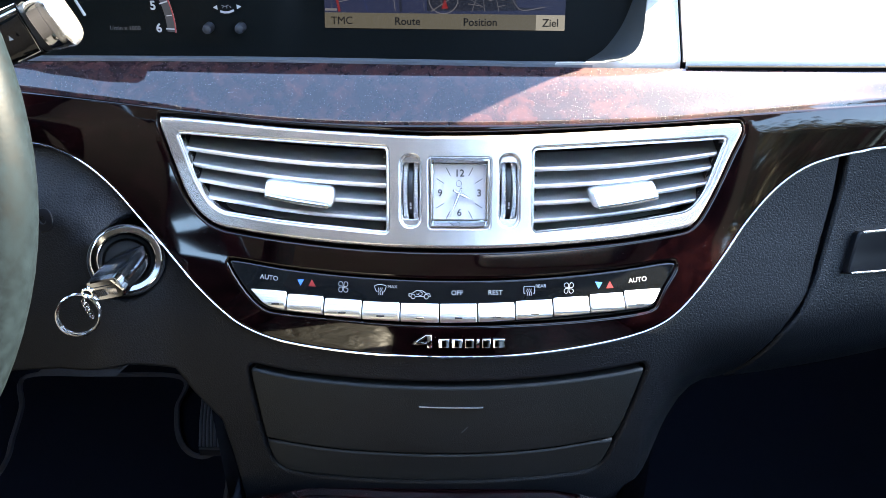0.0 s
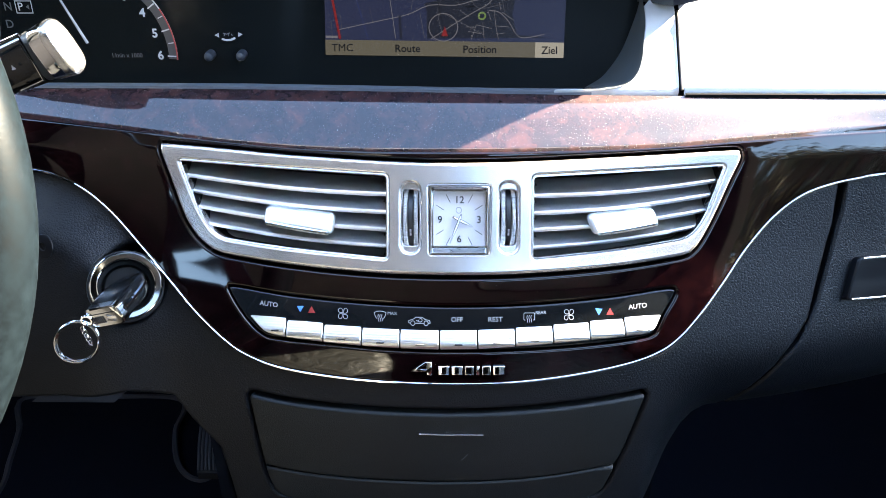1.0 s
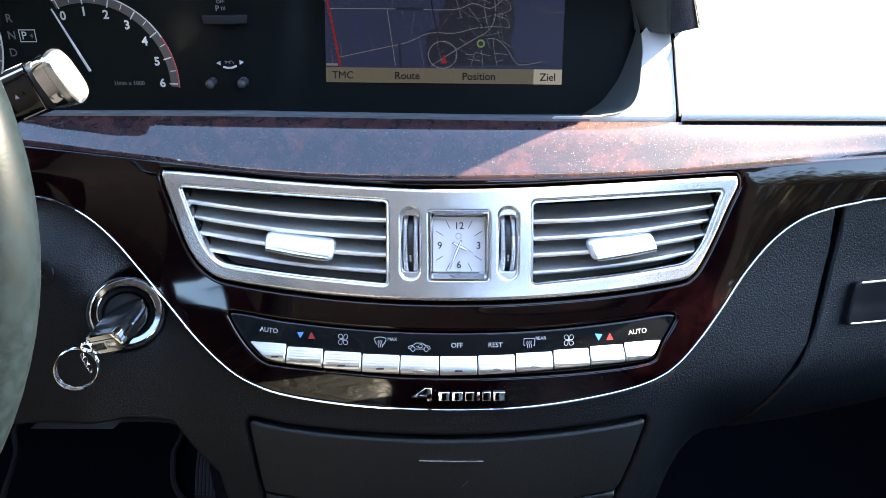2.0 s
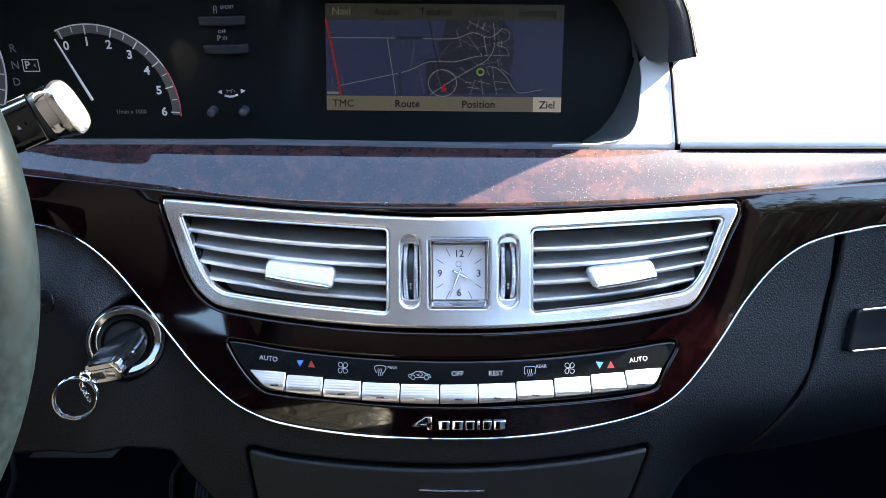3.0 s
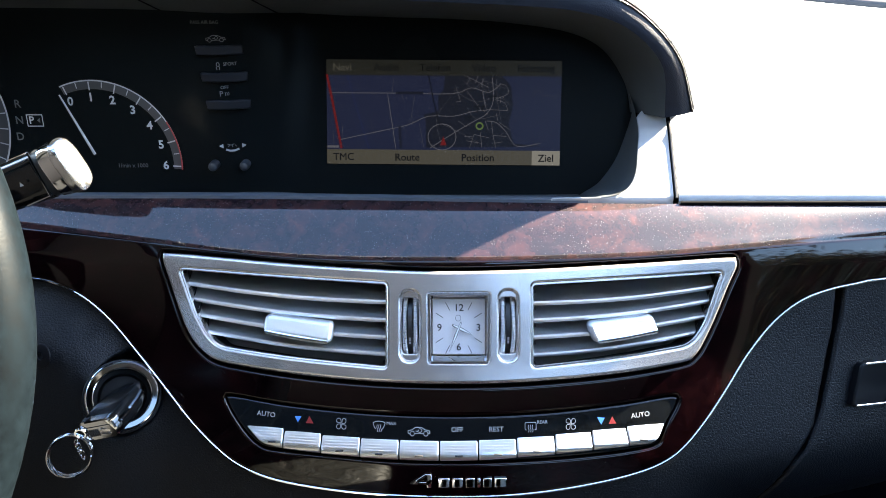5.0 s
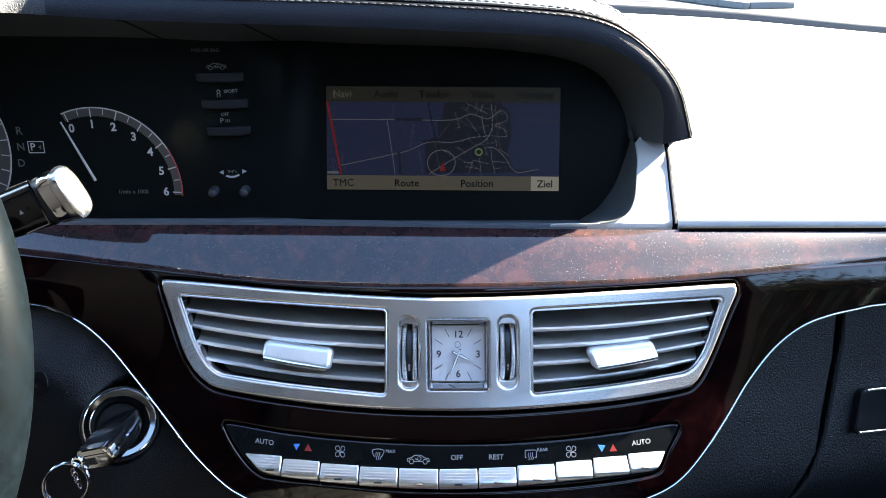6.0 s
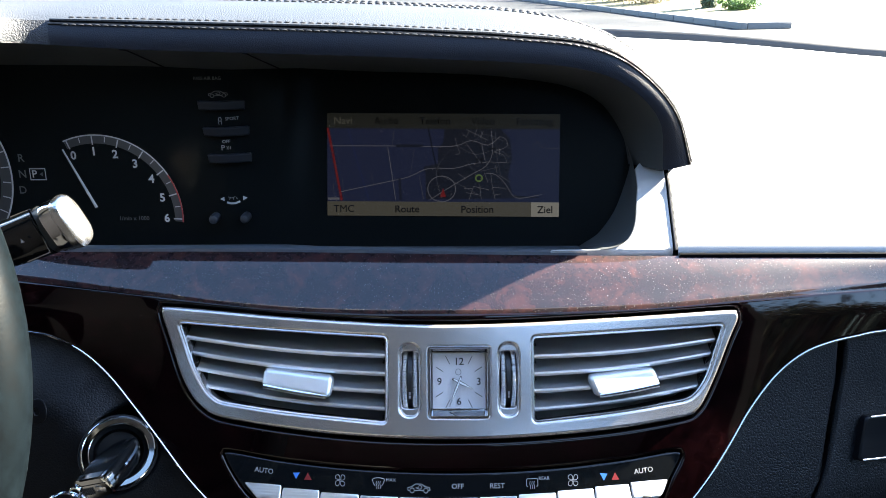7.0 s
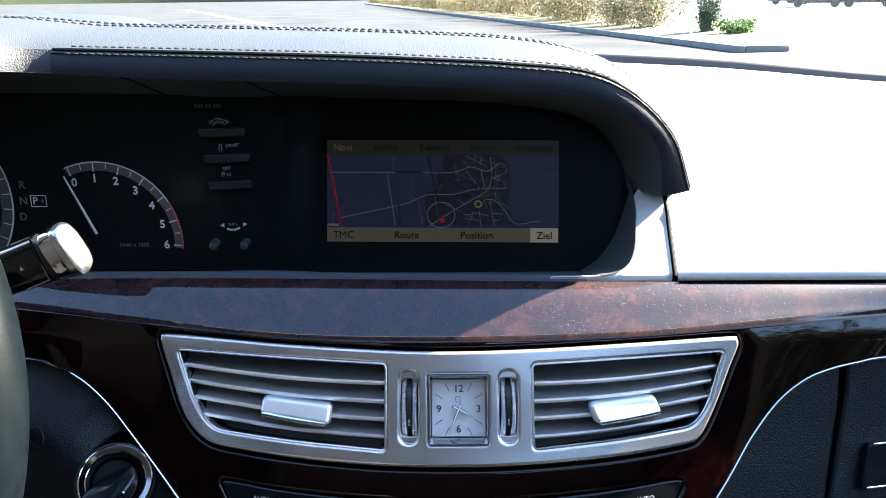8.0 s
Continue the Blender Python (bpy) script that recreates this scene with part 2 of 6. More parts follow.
# ---------------------------------------------------------------- mesh tools
def part(name, bm, mat, parent=None, label="", smooth=True, keep=False):
    """Links a bmesh as one mesh object, under a thing or a part."""
    me = bpy.data.meshes.new(name)
    if not keep:
        bmesh.ops.recalc_face_normals(bm, faces=bm.faces)
    shade, front, normals = bm.verts.layers.float_vector.get("shade"), bm.faces.layers.int.get("front"), None
    if shade and front:
        for f in bm.faces:
            if f[front] and f.normal.dot(f.verts[0][shade]) < 0:
                f.normal_flip()
        bm.normal_update()
        normals = [tuple(v[shade]) if f[front] else tuple(f.normal) for f in bm.faces for v in (lp.vert for lp in f.loops)]
    bm.to_mesh(me)
    bm.free()
    ob = part_of(name, me, mat, parent, label, smooth and not normals)
    if normals:
        me.shade_smooth()
        me.normals_split_custom_set(normals)
    return ob


def part_of(name, me, mat, parent=None, label="", smooth=True):
    if mat and not me.materials:
        me.materials.append(mat)
    if smooth:
        me.shade_smooth()
        me.set_sharp_from_angle(angle=radians(38))
    ob = new(name, me)
    if parent:
        ob.parent = parent
        ob.matrix_parent_inverse = Matrix.Translation(-Vector(parent["at"]))
    ob["at"] = (0.0, 0.0, 0.0)
    if label:
        ob["label"] = label
    return ob


def thing(name, at, label, category, group="", kind=""):
    """An Empty at the thing's base."""
    ob = new(name)
    ob.empty_display_size = 0.02
    ob.location = at
    ob["at"] = tuple(at)
    return tagged(ob, label, category, group, kind)


def smooth_line(pts, n=6, closed=False):
    """Catmull-Rom through points of any dimension."""
    q = [np.array(p, float) for p in pts]
    out, c = [], len(q)
    for i in range(c if closed else c - 1):
        if closed:
            a, b, d, e = q[i - 1], q[i], q[(i + 1) % c], q[(i + 2) % c]
        else:
            a, b, d, e = q[max(i - 1, 0)], q[i], q[i + 1], q[min(i + 2, c - 1)]
        for k in range(n):
            s = k / n
            out.append(0.5 * (2 * b + (d - a) * s + (2 * a - 5 * b + 4 * d - e) * s * s + (3 * b - a - 3 * d + e) * s ** 3))
    if not closed:
        out.append(q[-1])
    return [tuple(float(v) for v in p) for p in out]


def rounded(pts, r, n=5):
    """A closed polygon with its corners rounded off; r may be one radius or one for each corner."""
    out = []
    for i, p in enumerate(pts):
        rr = r[i] if isinstance(r, (list, tuple)) else r
        p, a, b = (np.array(v, float) for v in (p, pts[i - 1], pts[(i + 1) % len(pts)]))
        da, db = a - p, b - p
        la, lb = np.linalg.norm(da), np.linalg.norm(db)
        k = min(rr, la * 0.49, lb * 0.49)
        s, e = p + da / la * k, p + db / lb * k
        for j in range(n + 1):
            t = j / n
            out.append(tuple((1 - t) ** 2 * s + 2 * t * (1 - t) * p + t * t * e))
    return out


def inside(poly, pts):
    poly, pts = np.array(poly), np.array(pts)
    x, y = pts[:, 0], pts[:, 1]
    res = np.zeros(len(pts), bool)
    a = poly[-1]
    for b in poly:
        if a[1] != b[1]:
            cut = ((b[1] > y) != (a[1] > y)) & (x < (a[0] - b[0]) * (y - b[1]) / (a[1] - b[1]) + b[0])
            res ^= cut
        a = b
    return res


def gap_to(loops, pts):
    """The distance of each point from the nearest loop."""
    pts = np.array(pts)
    best = np.full(len(pts), 9.0)
    for loop in loops:
        q = np.array(loop)
        for a, b in zip(q, np.roll(q, -1, 0)):
            ab = b - a
            t = np.clip(((pts - a) @ ab) / max(ab @ ab, 1e-12), 0, 1)
            best = np.minimum(best, np.linalg.norm(pts - (a + t[:, None] * ab), axis=1))
    return best


def offset(loop, d):
    """A closed loop moved outwards by d (inwards: minus)."""
    q = np.array(loop)
    area = np.sum(q[:, 0] * np.roll(q[:, 1], -1) - np.roll(q[:, 0], -1) * q[:, 1])
    t = np.roll(q, -1, 0) - np.roll(q, 1, 0)
    n = np.stack([t[:, 1], -t[:, 0]], 1) / np.maximum(np.linalg.norm(t, axis=1), 1e-9)[:, None]
    return [tuple(p) for p in q + n * d * (1 if area > 0 else -1)]


def dense(loop, most):
    """A closed loop with no side longer than most."""
    out = []
    for a, b in zip(loop, list(loop[1:]) + [loop[0]]):
        n = max(1, math.ceil(math.dist(a, b) / most))
        out += [(a[0] + (b[0] - a[0]) * i / n, a[1] + (b[1] - a[1]) * i / n) for i in range(n)]
    return out


def plate(outer, holes=(), S=F, lift=0.0, edge=0.001, depth=0.005, cell=0.008, place=None):
    """A plate on the surface S with outline, holes, rounded edges and sides."""
    from mathutils.geometry import delaunay_2d_cdt
    place = place or (lambda x, z, h: on(S, x, z, h))
    loops = [dense(outer, cell)] + [dense(h, cell) for h in holes]
    outer = loops[0]
    extra, chains = [], []
    for k, loop in enumerate(loops):
        for d in (0.35, 1.0, 1.4):
            ring = offset(loop, edge * d * (-1 if k == 0 else 1))
            chains.append((len(extra), len(ring)))
            extra += ring
    q = np.array(outer)
    gx = np.arange(q[:, 0].min() + cell / 2, q[:, 0].max(), cell)
    gz = np.arange(q[:, 1].min() + cell / 2, q[:, 1].max(), cell)
    grid = [(a, b) for a in gx for b in gz]
    free = extra + grid
    if free:
        ok = inside(outer, free)
        for h in loops[1:]:
            ok &= ~inside(h, free)
        g = gap_to(loops, free)
        lim = np.array([edge * 0.3] * len(extra) + [edge * 1.0 + cell * 0.4] * len(grid))
        good = [bool(o and dd >= m) for o, dd, m in zip(ok, g, lim)]
        rank = np.cumsum(good) - 1
        links = [(int(rank[s + i]), int(rank[s + (i + 1) % n])) for s, n in chains for i in range(n) if good[s + i] and good[s + (i + 1) % n]]
        free = [p for p, o in zip(free, good) if o]
    pts, edges = [], []
    for loop in loops:
        base = len(pts)
        pts += loop
        edges += [(base + i, base + (i + 1) % len(loop)) for i in range(len(loop))]
    edges += [(len(pts) + i, len(pts) + j) for i, j in links]
    pts += free
    vs, _, fs, ov, _, _ = delaunay_2d_cdt([Vector(p) for p in pts], edges, [], 0, 1e-7, True)
    flat = [(v.x, v.y) for v in vs]
    mid = [tuple(np.mean([flat[i] for i in f], axis=0)) for f in fs]
    keep = inside(outer, mid)
    for h in loops[1:]:
        keep &= ~inside(h, mid)
    dist = gap_to(loops, flat)
    bm = bmesh.new()
    made = []
    index = {}
    for i, src in enumerate(ov):
        for o in src:
            index[o] = i
    # slopes of the rounded edge, for clean shading
    e = max(edge * 0.02, 1e-6)
    q = np.array(flat)
    grad = np.stack([gap_to(loops, q + (e, 0)) - gap_to(loops, q - (e, 0)), gap_to(loops, q + (0, e)) - gap_to(loops, q - (0, e))], 1) / (2 * e)
    base = 0
    for k, loop in enumerate(loops):
        way = np.array(offset(loop, -1.0 if k == 0 else 1.0)) - np.array(loop)
        for i in range(len(loop)):
            if base + i in index:
                grad[index[base + i]] = way[i]
        base += len(loop)
    shade = bm.verts.layers.float_vector.new("shade")
    front = bm.faces.layers.int.new("front")
    for i, ((x, z), d) in enumerate(zip(flat, dist)):
        r = edge - min(d, edge)
        h = lift - edge + math.sqrt(max(edge * edge - r * r, 0)) if edge > 0 else lift
        v = bm.verts.new(place(x, z, h))
        t = min(r / max(math.sqrt(max(edge * edge - r * r, 0)), 1e-9), 2.5) if edge > 0 else 0.0
        px = (place(x + 5e-4, z, h) - place(x - 5e-4, z, h)) / 1e-3
        pz = (place(x, z + 5e-4, h) - place(x, z - 5e-4, h)) / 1e-3
        pn = place(x, z, h + 1e-3) - place(x, z, h)
        pn.normalize()
        nn = (px + pn * t * float(grad[i][0])).cross(pz + pn * t * float(grad[i][1])).normalized()
        v[shade] = nn if nn.dot(pn) > 0 else -nn
        made.append(v)
    for f, k in zip(fs, keep):
        if k:
            try:
                bm.faces.new([made[i] for i in f])[front] = 1
            except ValueError:
                pass
    base = 0
    for loop in loops:
        n = len(loop)
        back = [bm.verts.new(place(*loop[i], lift - edge - depth)) for i in range(n)]
        for i in range(n):
            j = (i + 1) % n
            a, b = index.get(base + i), index.get(base + j)
            if a is not None and b is not None and a != b:
                try:
                    bm.faces.new([made[a], made[b], back[j], back[i]])
                except ValueError:
                    pass
        base += n
    return bm


def tube(points, radius, sides=8, closed=False, bm=None, flat=1.0):
    """A tube along points; radius a number or one for each point."""
    bm = bm or bmesh.new()
    q = [Vector(p) for p in points]
    n = len(q)
    rings, last = [], None
    for i, p in enumerate(q):
        a = q[i - 1] if (i > 0 or closed) else p
        b = q[(i + 1) % n] if (i < n - 1 or closed) else p
        d = (b - a).normalized()
        side = d.cross(last if last else (Vector((0, 0, 1)) if abs(d.z) < 0.9 else Vector((0, 1, 0))))
        side.normalize()
        up = side.cross(d).normalized()
        last = up
        r = radius[i] if isinstance(radius, (list, tuple)) else radius
        rings.append([bm.verts.new(p + (side * math.cos(w) + up * math.sin(w) * flat) * r) for w in (2 * math.pi * k / sides for k in range(sides))])
    for i in range(n if closed else n - 1):
        a, b = rings[i], rings[(i + 1) % n]
        for k in range(sides):
            bm.faces.new([a[k], a[(k + 1) % sides], b[(k + 1) % sides], b[k]])
    if not closed:
        bm.faces.new(rings[0][::-1])
        bm.faces.new(rings[-1])
    return bm


def loft(rows, bm=None, closed=False):
    """Quads between rows of points of one length."""
    bm = bm or bmesh.new()
    vs = [[bm.verts.new(p) for p in row] for row in rows]
    for a, b in zip(vs, vs[1:]):
        n = len(a)
        for i in range(n if closed else n - 1):
            bm.faces.new([a[i], a[(i + 1) % n], b[(i + 1) % n], b[i]])
    return bm


def box(centre, size, bevel=0.0, turn=None, bm=None, segments=2):
    one = bmesh.new()
    bmesh.ops.create_cube(one, size=1.0)
    bmesh.ops.scale(one, vec=size, verts=one.verts)
    if bevel:
        bmesh.ops.bevel(one, geom=one.edges[:], offset=bevel, segments=segments, affect="EDGES", profile=0.5)
    m = Matrix.Translation(centre) @ (turn.to_4x4() if turn else Matrix())
    bmesh.ops.transform(one, matrix=m, verts=one.verts)
    if bm is None:
        return one
    me = bpy.data.meshes.new("tmp")
    one.to_mesh(me)
    one.free()
    bm.from_mesh(me)
    bpy.data.meshes.remove(me)
    return bm


def lettering(text, size, x, z, S, parent, mat, lift=0.0004, name="lettering", label="", turn=0.0, wide=1.0, heavy=0.012):
    """Words in the built-in font, laid on the surface S with their centre at x, z."""
    cu = bpy.data.curves.new("text", "FONT")
    cu.body, cu.size, cu.align_x, cu.align_y, cu.resolution_u, cu.offset = text, size, "CENTER", "CENTER", 3, 0.0 if "M" in text else size * heavy
    ob = new("text", cu)
    me = bpy.data.meshes.new_from_object(ob.evaluated_get(bpy.context.evaluated_depsgraph_get()))
    bpy.data.objects.remove(ob)
    bpy.data.curves.remove(cu)
    o = on(S, x, z)
    rt, up = (on(S, x + .002, z) - on(S, x - .002, z)).normalized(), (on(S, x, z + .002) - on(S, x, z - .002)).normalized()
    nn = rt.cross(up)
    c, s = math.cos(radians(turn)), math.sin(radians(turn))
    for v in me.vertices:
        a, b = v.co.x * wide, v.co.y
        v.co = o + rt * (a * c - b * s) + up * (a * s + b * c) + nn * lift
    me.name = name
    return part_of(name, me, mat, parent, label, smooth=False)


def ink(lines, S, width, parent, mat, name, lift=0.0005, label=""):
    """Printed lines: flat strokes on a surface."""
    bm = bmesh.new()
    for line in lines:
        q = [np.array(p, float) for i, p in enumerate(line) if i == 0 or math.dist(p, line[i - 1]) > 1e-6]
        rows = []
        for i, p in enumerate(q):
            d0 = (p - q[i - 1]) if i else (q[1] - p)
            d1 = (q[i + 1] - p) if i < len(q) - 1 else d0
            d0, d1 = d0 / np.linalg.norm(d0), d1 / np.linalg.norm(d1)
            w = np.array([-(d0[1] + d1[1]), d0[0] + d1[0]])
            k = max(np.dot(w, w), 0.8)
            w = w * width / k
            e = d0 * width * 0.3 * ((i == len(q) - 1) - (i == 0))
            rows.append([bm.verts.new(on(S, *(p + e - w), lift)), bm.verts.new(on(S, *(p + e + w), lift))])
        for (a0, a1), (b0, b1) in zip(rows, rows[1:]):
            bm.faces.new([a0, b0, b1, a1])
    return part(name, bm, mat, parent, label, smooth=False)


def blot(poly, S, parent, mat, name, lift=0.0005, label=""):
    bm = bmesh.new()
    bm.faces.new([bm.verts.new(on(S, *p, lift)) for p in poly])
    bmesh.ops.triangulate(bm, faces=bm.faces)
    return part(name, bm, mat, parent, label, smooth=False)


def arc(cx, cz, r, a0, a1, n=16, sx=1.0):
    return [(cx + sx * r * math.cos(radians(a0 + (a1 - a0) * i / n)), cz + r * math.sin(radians(a0 + (a1 - a0) * i / n))) for i in range(n + 1)]


# ---------------------------------------------------------------- outside: ground, kerb, hedge
def ground_sheet():
    m, n, l, p = material("asphalt", (0.06, 0.06, 0.062), 0.9, Specular_IOR_Level=0.12)
    tc = n.new("ShaderNodeTexCoord")
    big = node(n, "ShaderNodeTexNoise", Scale=0.35, Detail=6.0)
    fine = node(n, "ShaderNodeTexNoise", Scale=60.0, Detail=3.0)
    for t in (big, fine):
        l.new(tc.outputs["Object"], t.inputs["Vector"])
    r = ramp(n, [(0.35, (0.024, 0.026, 0.029)), (0.65, (0.048, 0.049, 0.050))])
    l.new(big.outputs["Fac"], r.inputs[0])
    l.new(r.outputs["Color"], p.inputs["Base Color"])
    bumped(n, l, p, fine.outputs["Fac"], 0.4, 0.01)
    bm = bmesh.new()
    bmesh.ops.create_grid(bm, x_segments=24, y_segments=24, size=300)
    tagged(part("ground", bm, m), "pale grey asphalt of an open parking area", "ground", kind="structure")


ground_sheet()
KERB_A, KERB_D = Vector((5.92, 15.48, 0)), Vector((-0.177, 0.984, 0)).normalized()
KERB_N = Vector((KERB_D.y, -KERB_D.x, 0))
CONCRETE = grainy("concrete", (0.085, 0.09, 0.10), 0.85, 0.0, 90.0, 0.5)
kerb = thing("kerb", KERB_A, "grey concrete kerb edging the parking area", "kerb", kind="structure")
for i in range(46):
    bm = box(KERB_A + KERB_D * (i + 0.5) + KERB_N * 0.08 + Vector((0, 0, 0.07)), (0.16, 0.985, 0.14), 0.02, Matrix.Rotation(math.atan2(KERB_D.y, KERB_D.x) - math.pi / 2, 3, "Z"))
    part("kerbstone", bm, CONCRETE, kerb)
for i in range(24):
    bm = box(KERB_A + KERB_D * (47.5 + i * 3) + KERB_N * 0.08 + Vector((0, 0, 0.07)), (0.16, 2.985, 0.14), 0.02, Matrix.Rotation(math.atan2(KERB_D.y, KERB_D.x) - math.pi / 2, 3, "Z"))
    part("kerbstone", bm, CONCRETE, kerb)
for i in range(1):
    bm = box(KERB_A + KERB_N * (i + 0.66) + KERB_D * 0.08 + Vector((0, 0, 0.07)), (0.985, 0.16, 0.14), 0.02, Matrix.Rotation(math.atan2(KERB_D.y, KERB_D.x) - math.pi / 2, 3, "Z"))
    part("kerbstone", bm, CONCRETE, kerb)
PAINT = grainy("road_paint", (0.75, 0.75, 0.72), 0.7, 0.0, 40.0, 0.3, 0.2)
marking = thing("road_marking", (-7, 31, 0), "white painted parking line on asphalt", "road marking", kind="structure")
for (x0, y0), (x1, y1) in (((-6.3, 29.6), (-29.4, 84.5)),):
    a, b = Vector((x0, y0, 0.006)), Vector((x1, y1, 0.006))
    w = Vector((b.y - a.y, a.x - b.x, 0)).normalized() * 0.24
    bm = bmesh.new()
    bm.faces.new([bm.verts.new(v) for v in (a - w, a + w, b + w, b - w)])
    part("line", bm, PAINT, marking)

EARTH = grainy("dry_grass", (0.10, 0.088, 0.042), 0.95, 0.0, 30.0, 0.8, 0.4)
bm = bmesh.new()
rows = [[KERB_A + KERB_D * (i * 1.5) + KERB_N * (0.16 + j * 0.55) + Vector((0, 0, -0.06 if i == 0 or j == 7 else (0.10 + 0.03 * j + 0.05 * noise.noise(Vector((i, j, 3)))) * min(i / 2, 1))) for j in range(8)] for i in range(80)]
tagged(part("verge", loft(rows, bm), EARTH), "strip of dry straw-coloured grass behind the kerb", "verge", kind="structure")


def leaves(name, tones):
    m, n, l, p = material(name, tones[0], 0.7)
    g = n.new("ShaderNodeNewGeometry")
    r = ramp(n, [(i / (len(tones) - 1), c) for i, c in enumerate(tones)])
    l.new(g.outputs["Random Per Island"], r.inputs[0])
    l.new(r.outputs["Color"], p.inputs["Base Color"])
    return m


STRAW = leaves("winter_leaves", [(0.10, 0.07, 0.03), (0.26, 0.20, 0.10), (0.17, 0.16, 0.06), (0.36, 0.29, 0.16)])
GREEN = leaves("green_leaves", [(0.03, 0.07, 0.012), (0.08, 0.16, 0.02), (0.13, 0.23, 0.03)])
OLIVE = leaves("olive_leaves", [(0.045, 0.042, 0.021), (0.07, 0.066, 0.033), (0.10, 0.092, 0.048)])
CONIFER = leaves("conifer_leaves", [(0.015, 0.035, 0.02), (0.03, 0.06, 0.03), (0.045, 0.08, 0.035)])
BARK = grainy("bark", (0.10, 0.07, 0.045), 0.9, 0.0, 60.0, 0.6)
rng = random.Random(4)


def clump(spots, size, rng):
    """Small leaves round the given spots, each a bent quad."""
    verts, faces = [], []
    for c in spots:
        d = Vector((rng.gauss(0, 1), rng.gauss(0, 1), rng.gauss(0, 1))).normalized()
        e = d.orthogonal().normalized()
        s = size * rng.uniform(0.6, 1.4)
        k = len(verts)
        nn = d.cross(e) * s * 0.25
        verts += [c - d * s, c + e * s * 0.5 + nn, c + d * s, c - e * s * 0.5 + nn]
        faces.append((k, k + 1, k + 2, k + 3))
    me = bpy.data.meshes.new("leaves")
    me.from_pydata(verts, [], faces)
    return me


def bush(name, at, wide, high, count, size, mat, label, category, seed, group=""):
    """A shrub: stems that branch upwards and a ragged crown of leaves."""
    r = random.Random(seed)
    ob = thing(name, at, label, category, group)
    tips = []
    bm = bmesh.new()
    for i in range(9):
        a = r.uniform(0, 6.28)
        top = Vector(at) + Vector((math.cos(a) * wide * r.uniform(0.2, 0.95), math.sin(a) * wide * r.uniform(0.2, 0.95), high * r.uniform(0.55, 1.05)))
        mid = (Vector(at) + top) / 2 + Vector((r.uniform(-.1, .1) * wide, r.uniform(-.1, .1) * wide, high * 0.1))
        line = smooth_line([Vector(at) + Vector((r.uniform(-.08, .08), r.uniform(-.08, .08), -0.05)), mid, top], 4)
        tube(line, [0.022 * (1 - 0.8 * k / (len(line) - 1)) for k in range(len(line))], 5, bm=bm)
        tips += [Vector(p) for p in line[1:]]
    part("stem", bm, BARK, ob)
    spots = []
    while len(spots) < count:
        p = r.choice(tips)
        q = p + Vector((r.gauss(0, 0.22 * wide), r.gauss(0, 0.22 * wide), r.gauss(0, 0.16 * high)))
        if q.z > at[2] + 0.02:
            spots.append(q)
    part_of("crown", clump(spots, size, r), mat, ob, smooth=False)
    return ob


for i in range(34):
    p = KERB_A + KERB_D * (8.3 + i * 2.0 + max(0, i - 14) ** 2 * 0.12) + KERB_N * (1.9 + rng.uniform(-.3, .5)) + Vector((0, 0, 0.12))
    bush("hedge_bush", tuple(p), rng.uniform(1.1, 1.7) + 0.02 * i, rng.uniform(1.3, 2.6), 4200 if i < 17 else 2600, 0.05 if i < 17 else 0.08, STRAW,
         "ragged straw-brown winter hedge bush behind the kerb", "bush", 10 + i, "hedge along the kerb")
p = Vector((6.95, 20.6, 0))
bush("conifer", (p.x, p.y, 0.12), 0.34, 0.95, 2600, 0.05, CONIFER, "small dark green conifer beside the fence post", "shrub", 50)
p = Vector((7.25, 19.4, 0))
bush("green_bush", (p.x, p.y, 0.12), 0.42, 0.34, 1500, 0.05, GREEN, "low fresh green bush on the verge", "shrub", 51)
for i in range(12):
    bush("hedge_bush", (6.8 + rng.uniform(-.2, .3), -17.8 + i * 1.7, 0.02), 1.25, rng.uniform(3.3, 4.0) if i < 8 else rng.uniform(2.2, 2.9), 9000, 0.075, OLIVE,
         "dense olive green hedge bush beside the parked car", "bush", 80 + i, "hedge beside the car")
ZINC = grainy("galvanised_steel", (0.55, 0.56, 0.57), 0.45, 0.8, 80.0, 0.1)
for x, y in ((5.90, 18.6), (7.84, 21.2)):
    p = Vector((x, y, 0.05))
    post = thing("fence_post", (p.x, p.y, 0.1), "thin galvanised steel fence post", "fence post", "fence posts along the hedge")
    part("tube", tube([p, p + Vector((0, 0, 1.9))], 0.03, 10), ZINC, post)
    part("cap", tube([p + Vector((0, 0, 1.9)), p + Vector((0, 0, 1.93))], [0.034, 0.02], 10), PLASTIC, post)

STONE = grainy("grey_stone", (0.10, 0.10, 0.11), 0.9, 0.0, 40.0, 0.6, 0.4)
boulder = thing("boulder", (8.05, 20.2, 0.1), "grey boulder lying on the verge beside the green bush", "boulder")
bm = bmesh.new()
bmesh.ops.create_icosphere(bm, subdivisions=3, radius=0.24)
for v in bm.verts:
    v.co *= 1 + 0.35 * noise.noise(v.co * 4.0)
    v.co = Vector((8.05 + v.co.x, 20.2 + v.co.y, 0.26 + v.co.z * 0.8))
part("stone", bm, STONE, boulder)


